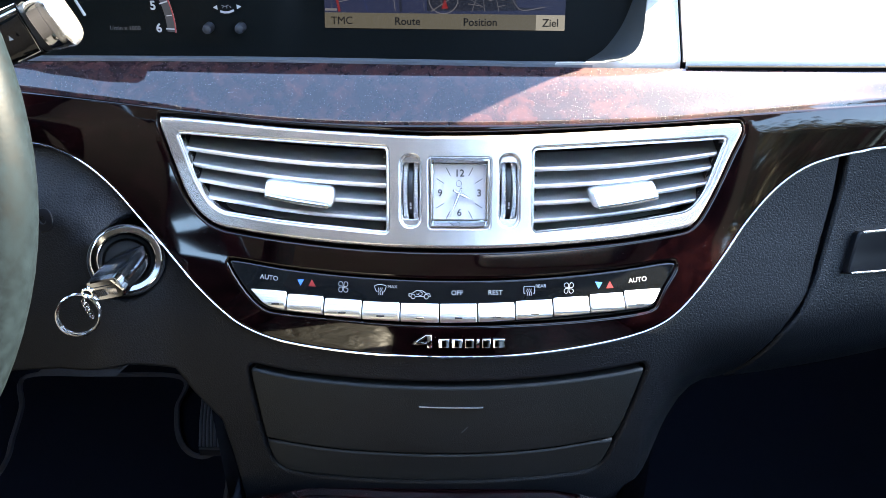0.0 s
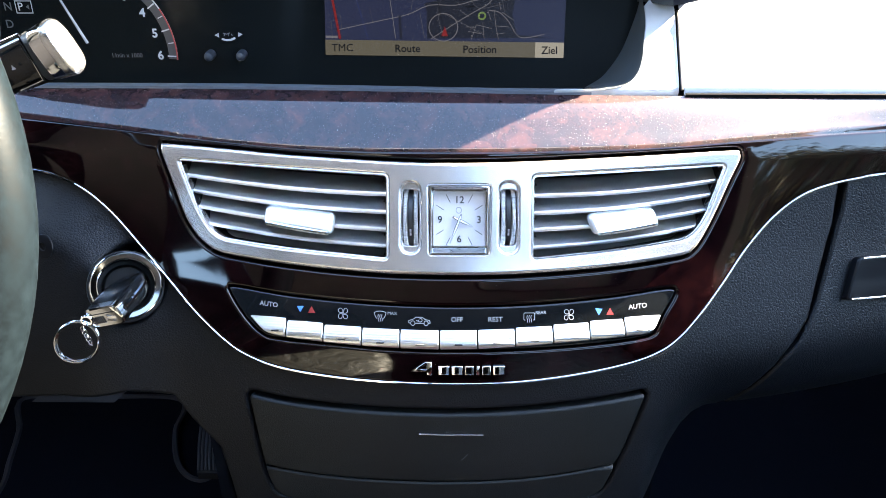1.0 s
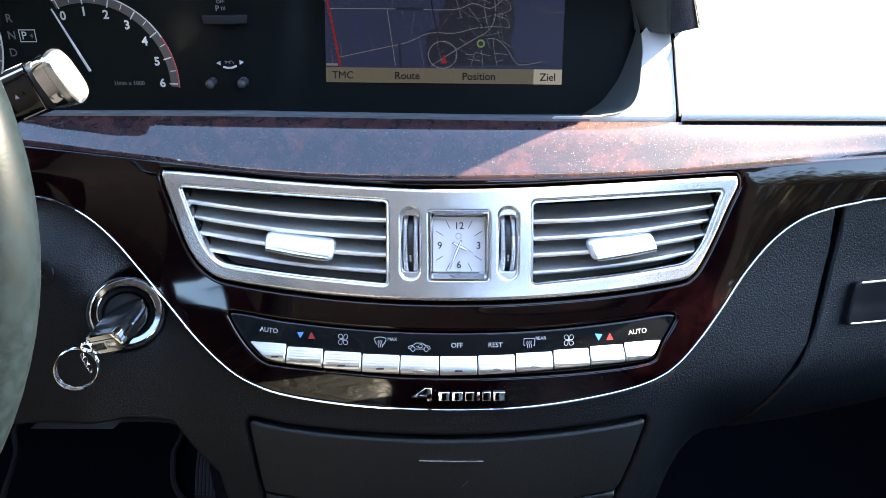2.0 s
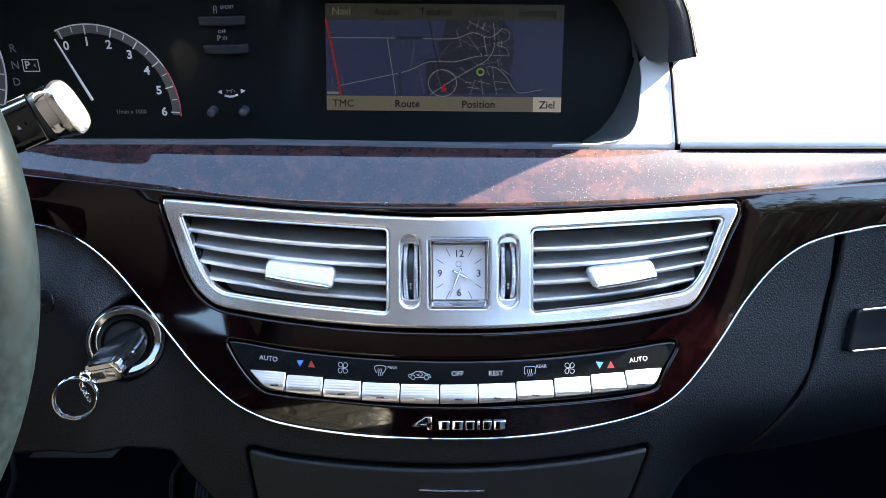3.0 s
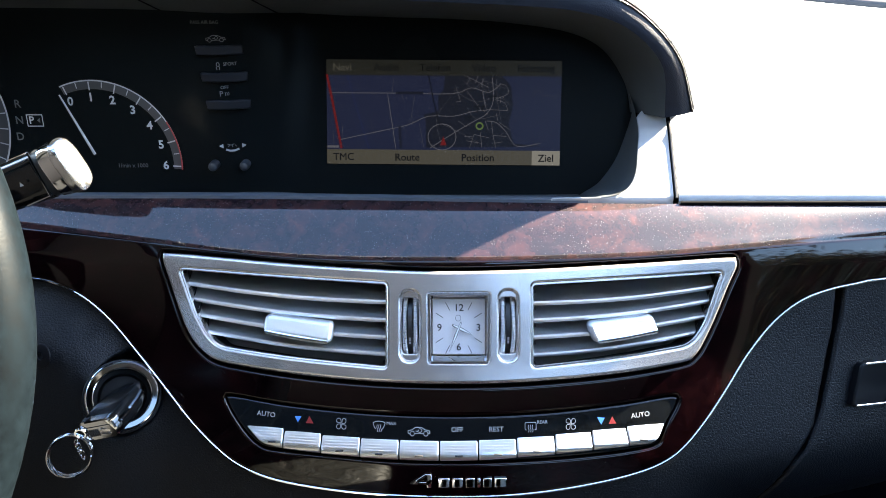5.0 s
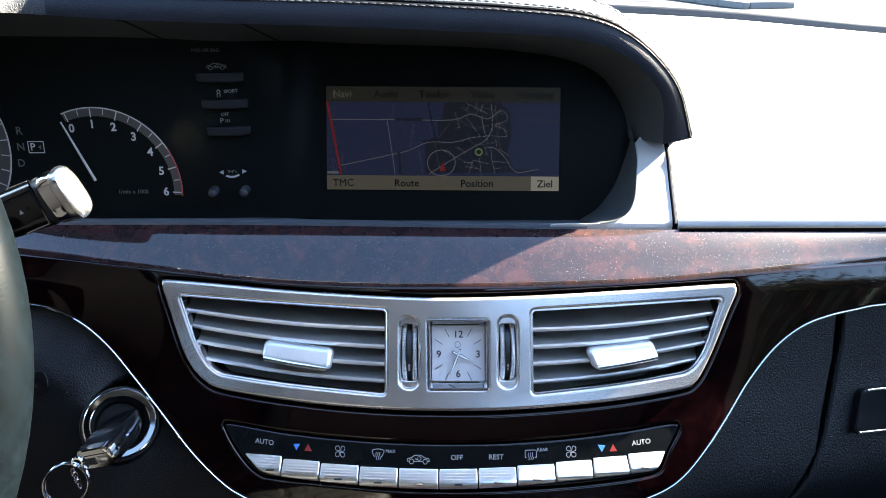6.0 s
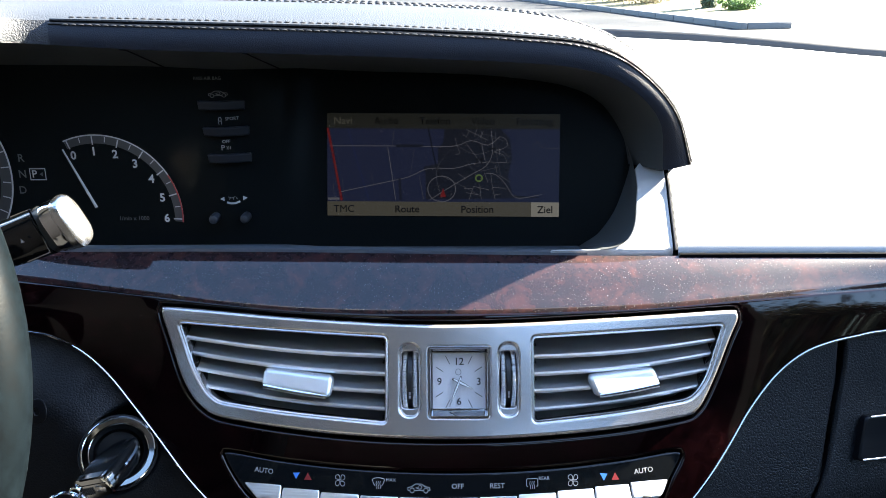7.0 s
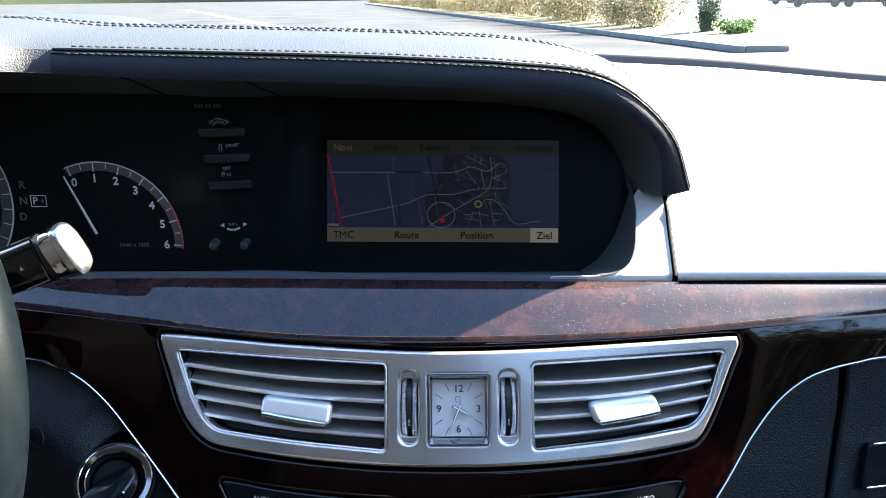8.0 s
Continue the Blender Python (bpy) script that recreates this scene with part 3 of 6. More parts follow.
def parked_car(at, heading, paint, label):
    """A saloon far across the parking area."""
    ob = thing("parked_car", at, label, "car", "cars parked far off")
    turn = Matrix.Translation(at) @ Matrix.Rotation(heading, 4, "Z")

    def extruded(profile, half, bevel):
        bm = bmesh.new()
        sides = [[bm.verts.new((x, sy * half, z)) for x, z in profile] for sy in (-1, 1)]
        n = len(profile)
        bm.faces.new(sides[0])
        bm.faces.new(sides[1][::-1])
        for i in range(n):
            bm.faces.new([sides[0][i], sides[1][i], sides[1][(i + 1) % n], sides[0][(i + 1) % n]])
        bmesh.ops.bevel(bm, geom=bm.edges[:], offset=bevel, segments=2, affect="EDGES")
        bmesh.ops.transform(bm, matrix=turn, verts=bm.verts)
        return bm
    part("body", extruded([(-2.2, .35), (2.2, .35), (2.25, .62), (1.1, .92), (-2.1, .98), (-2.25, .7)], .88, .06), paint, ob)
    part("cabin", extruded([(-1.75, .96), (.95, .92), (.25, 1.40), (-1.0, 1.43)], .74, .05), GLOSS, ob, "dark glazed cabin")
    for wx in (-1.35, 1.4):
        for wy in (-.82, .82):
            c = turn @ Vector((wx, wy, .32))
            d = (turn.to_3x3() @ Vector((0, .1, 0)))
            part("wheel", tube([c - d, c + d], .32, 20), PLASTIC, ob, "black tyre")


CAR_BLACK = grainy("black_car_paint", (0.012, 0.013, 0.015), 0.25, 0.0, 300.0, 0.01)
CAR_BLUE = grainy("blue_car_paint", (0.02, 0.05, 0.16), 0.25, 0.0, 300.0, 0.01)
for at, paint, label in (((35.5, 80.5, 0), CAR_BLUE, "small blue car parked far across the lot"), ((30.4, 64.0, 0), CAR_BLACK, "dark saloon car parked far across the lot"), ((33.8, 62.4, 0), CAR_BLACK, "dark saloon car parked far across the lot")):
    parked_car(at, -0.44, paint, label)

# far woods all round, behind everything
bm = bmesh.new()
rows = []
for i in range(121):
    a = 2 * math.pi * i / 120
    c, s = math.sin(a), math.cos(a)
    hh = (11.0 + 16.0 * step(.75, .95, c)) + 3.0 * noise.noise(Vector((c * 5, s * 5, 0))) + 1.5 * noise.noise(Vector((c * 19, s * 19, 4)))
    rows.append([Vector((c * (280 + 6 * noise.noise(Vector((c * 30, s * 30, j)))), s * 280, z)) for j, z in enumerate((-0.5, hh * 0.4, hh * 0.8, hh))])
WOODS = grainy("far_woods", (0.05, 0.06, 0.03), 0.9, 0.0, 1.5, 0.5, 0.5)
tagged(part("backdrop", loft(rows, bm), WOODS), "distant belt of bare and green trees", "trees", kind="structure")

# ---------------------------------------------------------------- the car's cabin, which closes the place
PAINTED = grainy("dark_trim_cloth", (0.005, 0.0052, 0.0056), 0.9, Specular_IOR_Level=0.1)


def slab(name, rows, thick, mat, label, category):
    bm = loft(rows)
    bmesh.ops.recalc_face_normals(bm, faces=bm.faces)
    bmesh.ops.solidify(bm, geom=bm.faces[:], thickness=thick)
    return tagged(part(name, bm, mat), label, category, kind="structure")


# roof with an added opening to light the dashboard, pillars, doors, floor, bulkheads
roof_out = rounded([(-.74, -2.1), (.74, -2.1), (.72, .11), (-.72, .11)], [0.1, 0.1, 0.4, 0.4])
roof_hole = rounded([(.08, -.73), (.60, -.73), (.60, -.22), (.08, -.22)], 0.06)
bm = plate(roof_out, [roof_hole], lift=0.0, edge=0.01, depth=0.03, cell=0.1,
           place=lambda x, y, h: Vector((x, y, 1.405 - 0.10 * x * x - 0.04 * (y + .6) ** 2 - h)))
tagged(part("ceiling", bm, HEADLINER), "pale grey cloth headliner with an added opening that lets light in", "headliner", kind="structure")
# dark rim added so that the opening's lit edge does not reflect
rows = [[Vector((x, y, 1.405 - 0.10 * x * x - 0.04 * (y + .6) ** 2 + dz)) for x, y in offset(dense(roof_hole, .03), d)] for d, dz in ((.012, -.004), (.010, -.013), (-.004, -.013), (-.006, .034), (.012, .036))]
tagged(part("trim", loft(rows, closed=True), DARK), "black rim added round the roof opening to dim its reflection", "sunroof seal", kind="structure")
for sx, nm in ((-1, "wall_west"), (1, "wall_east")):
    slab(nm, [[Vector((sx * (.80 + .03 * math.sin(z * 3)), y, z)) for z in (.2, .45, .7, .86, .93)] for y in (-2.1, -1.2, -.5, .2, .7, 1.05)], 0.03, PAINTED, "dark door panel below the side window", "door")
    slab("pillar", [[Vector((sx * .815, 1.02, 1.0)), Vector((sx * .815, 1.06, 1.0))], [Vector((sx * .765, .42, 1.30)), Vector((sx * .765, .46, 1.30))], [Vector((sx * .72, .08, 1.385)), Vector((sx * .72, .12, 1.385))]], 0.02, HEADLINER, "windscreen pillar lined with pale cloth", "pillar")
    # unseen panels added to block side light; slits leave pale patches to reflect
    if sx < 0:
        slits = [[(-.285, 1.020), (-.385, 1.125), (-.385, 1.165), (-.285, 1.065)], [(-.415, 1.150), (-.52, 1.198), (-.69, 1.272), (-.68, 1.300), (-.55, 1.240), (-.415, 1.178)]]
        bm = plate([(-2.1, .90), (.42, .90), (.42, 1.29), (.16, 1.365), (-2.1, 1.365)], slits, edge=.004, depth=.02, cell=.08, place=lambda y, z, h: Vector((-.80 + .065 * (z - .9) / .465 + h, y, z)))
        tagged(part("window_block", bm, PAINTED), "unseen dark panel added over the side windows, slit for reflections", "window blind", kind="structure")
        continue
    slab("window_block", [[Vector((sx * .80, y, .90)), Vector((sx * .735, y, 1.365))] for y in (-2.1, -1.2, -.44)], 0.03, PAINTED, "unseen dark panel added over the rear side window", "window blind")
# solid rear wall without a window, added to keep reflections dark
slab("wall_south", [[Vector((x, -2.1, z)) for z in (.2, .6, 1.0, 1.34)] for x in (-.83, 0, .83)], 0.03, PAINTED, "unseen dark wall added to close the rear of the cabin", "cabin wall")
slab("wall_north", [[Vector((x, .98, .2)), Vector((x, .95, .6)), Vector((x, .98, .95)), Vector((x, 1.04, 1.02))] for x in (-.83, 0, .83)], 0.02, PAINTED, "dark firewall behind the footwell", "cabin wall")
slab("floor", [[Vector((x, y, .22 + .12 * step(.78, .98, y))) for y in (-2.1, -.5, .3, .7, .8, .9, .98)] for x in (-.83, -.3, .3, .83)], 0.02, CARPET, "navy blue carpet of the footwell", "carpet")

gm = bpy.data.materials.new("windscreen_glass")
gm.use_nodes = True
gn, gl = gm.node_tree.nodes, gm.node_tree.links
gn.remove(gn["Principled BSDF"])
clear, gloss, fres, mixer = gn.new("ShaderNodeBsdfTransparent"), gn.new("ShaderNodeBsdfGlossy"), gn.new("ShaderNodeFresnel"), gn.new("ShaderNodeMixShader")
clear.inputs[0].default_value = (0.89, 0.90, 0.92, 1)
gloss.inputs["Roughness"].default_value = 0.0
fres.inputs[0].default_value = 1.05
gl.new(fres.outputs[0], mixer.inputs[0])
gl.new(clear.outputs[0], mixer.inputs[1])
gl.new(gloss.outputs[0], mixer.inputs[2])
gl.new(mixer.outputs[0], gn["Material Output"].inputs[0])
def foot_drop(x):
    """How much lower the foot of the windscreen lies towards the sides."""
    return -.006 * step(.10, .30, abs(x)) - .033 * step(.22, .72, abs(x))


bm = loft([[Vector((x * (.80 - .10 * k), 1.05 - .94 * k - .04 * x * x * (1 - k) - .05 * x * x * k, (1.088 + foot_drop(x * .8)) * (1 - k) + 1.385 * k + .12 * k * (1 - k))) for x in np.linspace(-1, 1, 17)] for k in np.linspace(0, 1, 9)])
for f in bm.faces:
    f.normal_update()
    if f.normal.y > 0:
        f.normal_flip()
windscreen = tagged(part("window_1", bm, gm, keep=True), "clear curved windscreen of the car", "windscreen", kind="structure")
windscreen.visible_shadow = False

# front seats, seen only in the lacquer's reflections
SEAT = creased("seat_leather", (0.031, 0.032, 0.030))


def seat_shape(stations, n=28, power=3.0):
    """A cushion lofted through rounded sections: (centre, half width, half thickness, thickness direction)."""
    rows = []
    for c, w, h, up in stations:
        c, up = Vector(c), Vector(up).normalized()
        row = []
        for k in range(n):
            ca, sa = math.cos(2 * math.pi * k / n), math.sin(2 * math.pi * k / n)
            row.append(c + Vector((1, 0, 0)) * w * math.copysign(abs(ca) ** (2 / power), ca) + up * h * math.copysign(abs(sa) ** (2 / power), sa))
        rows.append(row)
    bm = loft(rows, closed=True)
    for r in (rows[0], rows[-1]):
        bm.faces.new([bm.verts.new(p) for p in r])
    bmesh.ops.remove_doubles(bm, verts=bm.verts, dist=1e-6)
    return bm


def front_seat(x):
    ob = thing("front_chair", (x, -.5, .24), "black leather front seat of the car", "car seat", "front seats")
    part("cushion", seat_shape([((x, -.72, .50), .22, .05, (0, 0, 1)), ((x, -.70, .51), .25, .08, (0, .1, 1)), ((x, -.4, .53), .26, .085, (0, 0, 1)), ((x, -.20, .545), .25, .08, (0, -.2, 1)), ((x, -.165, .53), .22, .05, (0, -.4, 1))]), SEAT, ob)
    part("backrest", seat_shape([((x, -.72, .56), .23, .06, (0, 1, .2)), ((x, -.76, .70), .26, .075, (0, 1, .3)), ((x, -.86, .95), .25, .07, (0, 1, .3)), ((x, -.93, 1.10), .20, .055, (0, 1, .3)), ((x, -.95, 1.14), .14, .03, (0, 1, .3))]), SEAT, ob)
    part("headrest", seat_shape([((x, -.95, 1.15), .09, .03, (0, 1, .2)), ((x, -.955, 1.20), .13, .05, (0, 1, .2)), ((x, -.97, 1.28), .12, .045, (0, 1, .2)), ((x, -.975, 1.32), .08, .02, (0, 1, .2))]), SEAT, ob)
    part("pedestal", box((x, -.45, .33), (.44, .5, .22), .03), PLASTIC, ob)


front_seat(-.46)
front_seat(.40)

# ---------------------------------------------------------------- dashboard: lower leather, wood, trim
CHROME_LINE = [(-.3466, .9345), (-.3176, .9339), (-.2917, .9328), (-.2765, .9300), (-.2568, .9221), (-.2380, .9082), (-.2190, .8889), (-.1995, .8695), (-.1799, .8500), (-.1604, .8345),
               (-.1448, .8258), (-.1214, .8192), (-.0825, .8150), (-.0441, .8132), (-.0059, .8127), (.0322, .8134), (.0704, .8166), (.1087, .8222), (.1319, .8284), (.1471, .8372),
               (.1623, .8520), (.1774, .8700), (.1923, .8895), (.2105, .9087), (.2291, .9208), (.2483, .9267), (.2680, .9297), (.2872, .9317), (.36, .9335)]
chrome_line = smooth_line(CHROME_LINE, 5)


LINE_X, LINE_Z = [p[0] for p in CHROME_LINE], [p[1] for p in CHROME_LINE]


def FL(x, z):
    """The lower leather: the fascia, swelling towards the driver's knee and rolling under on the other side."""
    return F(x, z) - .022 * step(-.19, -.26, x) * step(0, .04, float(np.interp(x, LINE_X, LINE_Z)) - z) + 7 * max(0, .83 - z) ** 2 * step(.13, .19, x)


RIDGE = mono([-.345, -.2768, -.2277, -.1942, -.156, -.1183, -.0808, -.0012, .0671, .1042, .1416, .1792, .2174, .283, .36],
             [.9685, .9650, .9618, .9590, .9560, .9535, .9523, .9519, .9525, .9530, .9542, .9562, .9578, .9597, .961])


def wood_top(x):
    """The upper edge of the wood: y and z."""
    return .4365 - .005 * step(-.2, .1, x), .9812 - .0035 * step(-.25, .3, x)


dashboard = thing("dashboard", (0, .45, .70), "black leather dashboard with burl wood trim and chrome edging", "dashboard")
GLOVE_SEAM = mono([.70, .79, .822, .831, .845, .8635, .881, .899, .921, .96], [.190, .215, .2335, .2410, .2456, .2497, .2540, .2580, .2594, .260])
DRAWER = [(-.1461, .7975), (-.1230, .7936), (-.0835, .7912), (-.0445, .7901), (-.0058, .7899), (.0328, .7909), (.0715, .7934), (.1104, .7974), (.1269, .8000), (.1171, .7666), (.1075, .7391), (.1015, .7230),
          (.0890, .7182), (.0355, .7145), (-.0136, .7131), (-.0670, .7128), (-.1180, .7140), (-.1325, .7180), (-.1381, .7350), (-.1429, .7724)]
RADII = [.004, .02, .02, .02, .02, .02, .02, .02, .003, .02, .02, .008, .012, .02, .02, .02, .012, .008, .02, .02]
drawer_loop = rounded(DRAWER, RADII, 3)

# lower leather, left of the glovebox seam
seam_pts = [(GLOVE_SEAM(z) - .0011 - .0010 * step(.83, .92, z), z) for z in (.925, .90, .87, .84, .815, .79, .77, .752)]
top_line = [p for p in chrome_line if p[0] < .2565]
low_edge = [(.200, .748), (.176, .742), (.155, .730), (.138, .710), (.124, .700), (.119, .69), (.118, .64), (-.160, .64), (-.163, .685), (-.168, .726), (-.173, .752), (-.192, .773), (-.202, .790), (-.231, .797), (-.283, .7915), (-.345, .776)]
bm = plate(top_line + seam_pts + low_edge, [offset(drawer_loop, .0022), arc(-.2268, .8668, .0228, 0, 352, 45)], S=FL, lift=-.0015, edge=.0035, depth=.03, cell=.012)
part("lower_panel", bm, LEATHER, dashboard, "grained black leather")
glove_top = [p for p in chrome_line if p[0] > .2605]
bm = plate([(GLOVE_SEAM(.925) + .0021, .9275)] + glove_top + [(.36, .745)] + [(GLOVE_SEAM(z) + .0011 + .0010 * step(.83, .92, z), z) for z in (.752, .77, .79, .81, .825, .85, .88, .91)], [rounded([(.272, .853), (.277, .873), (.33, .873), (.335, .850)], .003)], S=FL, lift=-.001, edge=.0022, depth=.03, cell=.012)
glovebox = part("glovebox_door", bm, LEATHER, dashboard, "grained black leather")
bm = plate(rounded([(.2662, .8500), (.2728, .8772), (.34, .8765), (.345, .8465)], .003), lift=.0050, edge=.0015, depth=.008)
handle = part("handle", bm, HANDLE, glovebox, "glossy black recessed handle")
part("handle_trim", tube([on(F, x, z, .0052) for x, z in ((.2690, .8508), (.30, .8493), (.340, .8473))], .0008), BEAD, handle, "thin chrome strip")
part("handle_trim", tube([on(F, x, z, .0052) for x, z in ((.2755, .8768), (.30, .8765), (.338, .8760))], .0008), BEAD, handle, "thin chrome strip")
# the void behind the seams
bm = plate([(-.35, .84), (-.24, .82), (-.165, .80), (-.155, .65), (.114, .65), (.13, .81), (.24, .83), (.36, .83), (.36, .955), (-.35, .955)], lift=-.030, edge=.001, depth=.002, cell=.03)
part("carrier", bm, DARK, dashboard, "black carrier behind the panels")
# small round cap in the knee panel
part("screw_cap", plate(arc(-.2818, .8922, .0075, 0, 350, 30), [arc(-.2818, .8922, .0022, 0, 345, 16)], S=FL, lift=-.0008, edge=.0006, depth=.003, cell=.004), HANDLE, dashboard)

# wood fascia
VAN = [(-.1990, .9515), (-.1955, .9530), (-.1562, .9510), (-.1184, .9486), (-.0809, .9467), (-.0363, .9449), (-.0011, .9445), (.0451, .9454), (.0896, .9470), (.1343, .9486), (.1768, .9500), (.1820, .9487), (.1826, .9440), (.1771, .9326), (.1679, .9121), (.1595, .8967), (.1537, .8901), (.1452, .8868),
       (.1069, .8827), (.0689, .8803), (.0312, .8788), (-.0007, .8784), (-.0439, .8788), (-.0818, .8803), (-.1201, .8830), (-.1472, .8857), (-.1609, .8876), (-.1699, .8915), (-.1782, .8987), (-.1855, .9106), (-.1938, .9331), (-.1988, .9470)]
van_loop = smooth_line(VAN, 3, True)
CP = [(-.1550, .8640), (-.1520, .8672), (-.1202, .8641), (-.0818, .8617), (-.0438, .8603), (-.0062, .8598), (.0314, .8603), (.0692, .8618), (.1073, .8644), (.1385, .8672), (.1423, .8640), (.1354, .8530), (.1311, .8445), (.1268, .8405),
      (.1080, .8380), (.0697, .8358), (.0317, .8347), (-.0004, .8342), (-.0439, .8347), (-.0820, .8366), (-.1207, .8383), (-.1324, .8403), (-.1440, .8491)]
cp_loop = smooth_line(CP, 3, True)
ridge_line = [(x, RIDGE(x) - .0005) for x in np.linspace(.36, -.345, 60)]
bm = plate(chrome_line + ridge_line, [offset(van_loop, .0018), offset(cp_loop, .0008)], lift=.003, edge=.0022, depth=.008, cell=.009)
wood = part("wood_fascia", bm, WOOD, dashboard, "dark glossy burl wood veneer")
part("chrome_strip", tube([on(F, x, z, .0022) for x, z in chrome_line], .0008, 8), CHROME, dashboard, "thin bright chrome strip")
# the rounded upper band of the wood
rows = []
for x in np.linspace(-.345, .36, 70):
    a = on(F, x, RIDGE(x) - .0004, .0030)
    y1, z1 = wood_top(x)
    b = Vector((x, y1, z1))
    row = [a + Vector((0, .004, -.003)), a + Vector((0, .0002, -.0012)), a + Vector((0, .0012, .0004))]
    for k in np.linspace(.08, 1, 10):
        bulge = .014 * k * k * (1 - k)
        row.append(a.lerp(b, k) + Vector((0, -.45, .9)) * bulge)
    row += [b + Vector((0, .003, -.0015)), b + Vector((0, .004, -.008))]
    rows.append(row)
part("wood_band", loft(rows), WOOD_LIT_DUSTY, dashboard, "glossy reddish burl wood band, lightly dusty, sunlight painted into its tones")

# plastic ledge under the instruments, with its rounded end
rows = []
for x in np.linspace(-.345, .088, 54):
    y1, z1 = wood_top(x)
    zp = .9735 - .006 * step(-.17, -.09, x)
    yb = P(x, zp)
    rows.append([Vector((x, y1 + .003, z1 - .004)), Vector((x, y1 + .004, z1 + .0006)), Vector((x, y1 + .007, z1 + .0012)), Vector((x, y1 + .014, z1 - .0005)), Vector((x, y1 + .0145, z1 - .0022)), Vector((x, yb - .006, zp + .0030)), Vector((x, yb, zp))])
part("ledge", loft(rows), GREY_PLASTIC, dashboard, "grey plastic ledge below the instruments")

# passenger side: leather dash top, rising to the windscreen
DASH_Y = mono([0, .08, .16, .24, .32, .45, .6, .8, 1.0], [.4355, .4444, .4533, .4622, .471, .51, .60, .80, .975])
DASH_Z = mono([0, .08, .16, .24, .32, .45, .6, .8, 1.0], [.9815, .9916, 1.0017, 1.0119, 1.022, 1.043, 1.058, 1.074, 1.083])


def dash_top(x0, x1, nx):
    rows = []
    for x in np.linspace(x0, x1, nx):
        drop = foot_drop(x)
        lip = [Vector((x, .437, .972)), Vector((x, .4350, .9785))]
        rows.append(lip + [Vector((x, DASH_Y(k), DASH_Z(k) + drop * k)) for k in np.linspace(0, 1, 30)])
    return loft(rows)


bm = loft([[Vector((x, .50, .99)), Vector((x, .51, 1.045)), Vector((x, .60, 1.062)), Vector((x, .8, 1.074)), Vector((x, .975, 1.083 + foot_drop(x)))] for x in np.linspace(-.83, .1475, 12)])
part("dash_deck", bm, LEATHER_TOP, dashboard, "leather deck behind the instrument hood")
part("dash_top", dash_top(.1505, .83, 26), LEATHER_DASH, dashboard, "grained leather, its pale colour standing in for sun glare")
cheek = smooth_line([(.0638, .9815), (.0767, .9817), (.0923, .9817), (.1040, .9826), (.1125, .9850), (.1191, .9904), (.1229, .9983), (.1246, 1.0085), (.1262, 1.0170), (.1266, 1.0275)], 3)
DASH_K = np.linspace(0, .7, 120)
FACE_Z, FACE_Y = [.97] + [DASH_Z(k) for k in DASH_K], [.4375] + [DASH_Y(k) for k in DASH_K]


def dash_face(x, z):
    return float(np.interp(z, FACE_Z, FACE_Y))


part("dash_cheek", plate(cheek + [(.1330, 1.0325), (.1475, 1.036), (.1472, 1.010), (.1472, .976), (.0590, .976)], S=dash_face, lift=.0003, edge=.0008, depth=.004, cell=.004), LEATHER_DASH, dashboard, "grained leather, its pale colour standing in for sun glare")
bm = loft([[Vector((x, DASH_Y(k) + .004, DASH_Z(k) - .004)) for k in np.linspace(0, .6, 20)] for x in (.145, .153)])
part("seam_backing", bm, DARK, dashboard, "dark gap between the leather panels")
bm = tube([Vector((.149, DASH_Y(k) - .0002, DASH_Z(k) - .0002)) for k in np.linspace(0, .34, 14)], .0011, 6)
part("seam_piping", bm, PLASTIC, dashboard, "black piping in the seam")
bm = loft([[Vector((x, .4303, .9760)), Vector((x, .4303, .9798)), Vector((x, .4312, .9804)), Vector((x, .4345, .9790))] for x in np.linspace(.1505, .83, 12)])
part("gap_strip", bm, DARK, dashboard, "black edge strip below the leather")
rows = [[Vector((x, .972 + d, 1.0835 + foot_drop(x) + h)) for d, h in ((-.006, -.004), (-.005, .005), (-.002, .009), (.01, .0105), (.03, .0105), (.034, -.01))] for x in np.linspace(-.83, .83, 30)]
part("windscreen_strip", loft(rows), PLASTIC, dashboard, "black plastic strip at the foot of the windscreen")

# ---------------------------------------------------------------- instrument hood
E_LINE = [(-.42, 1.105), (-.32, 1.104), (-.2027, 1.1017), (-.09, 1.094), (-.005, 1.091), (.038, 1.088), (.08, 1.0815), (.1054, 1.0693), (.1215, 1.047), (.1262, 1.0265)]
B_LINE = [(-.42, 1.124), (-.30, 1.122), (-.2044, 1.1165), (-.0860, 1.1125), (-.005, 1.109), (.0323, 1.1072), (.0760, 1.1030), (.1080, 1.0920), (.1337, 1.0670), (.1409, 1.0318)]
C_LINE = [(-.42, 1.140), (-.30, 1.135), (-.2044, 1.1320), (-.0776, 1.1280), (-.005, 1.1245), (.0323, 1.1222), (.0840, 1.1165), (.1165, 1.1012), (.1455, 1.0720), (.1618, 1.0350)]
hood = thing("instrument_hood", (-.05, .46, 1.03), "leather-covered hood over the instruments with double stitching", "instrument hood")
el, bl, cl = (smooth_line(v, 8) for v in (E_LINE, B_LINE, C_LINE))


def lip_y(x, z):
    """How far ahead the hood's lower lip lies."""
    return .446 + .012 * step(1.10, 1.03, z)


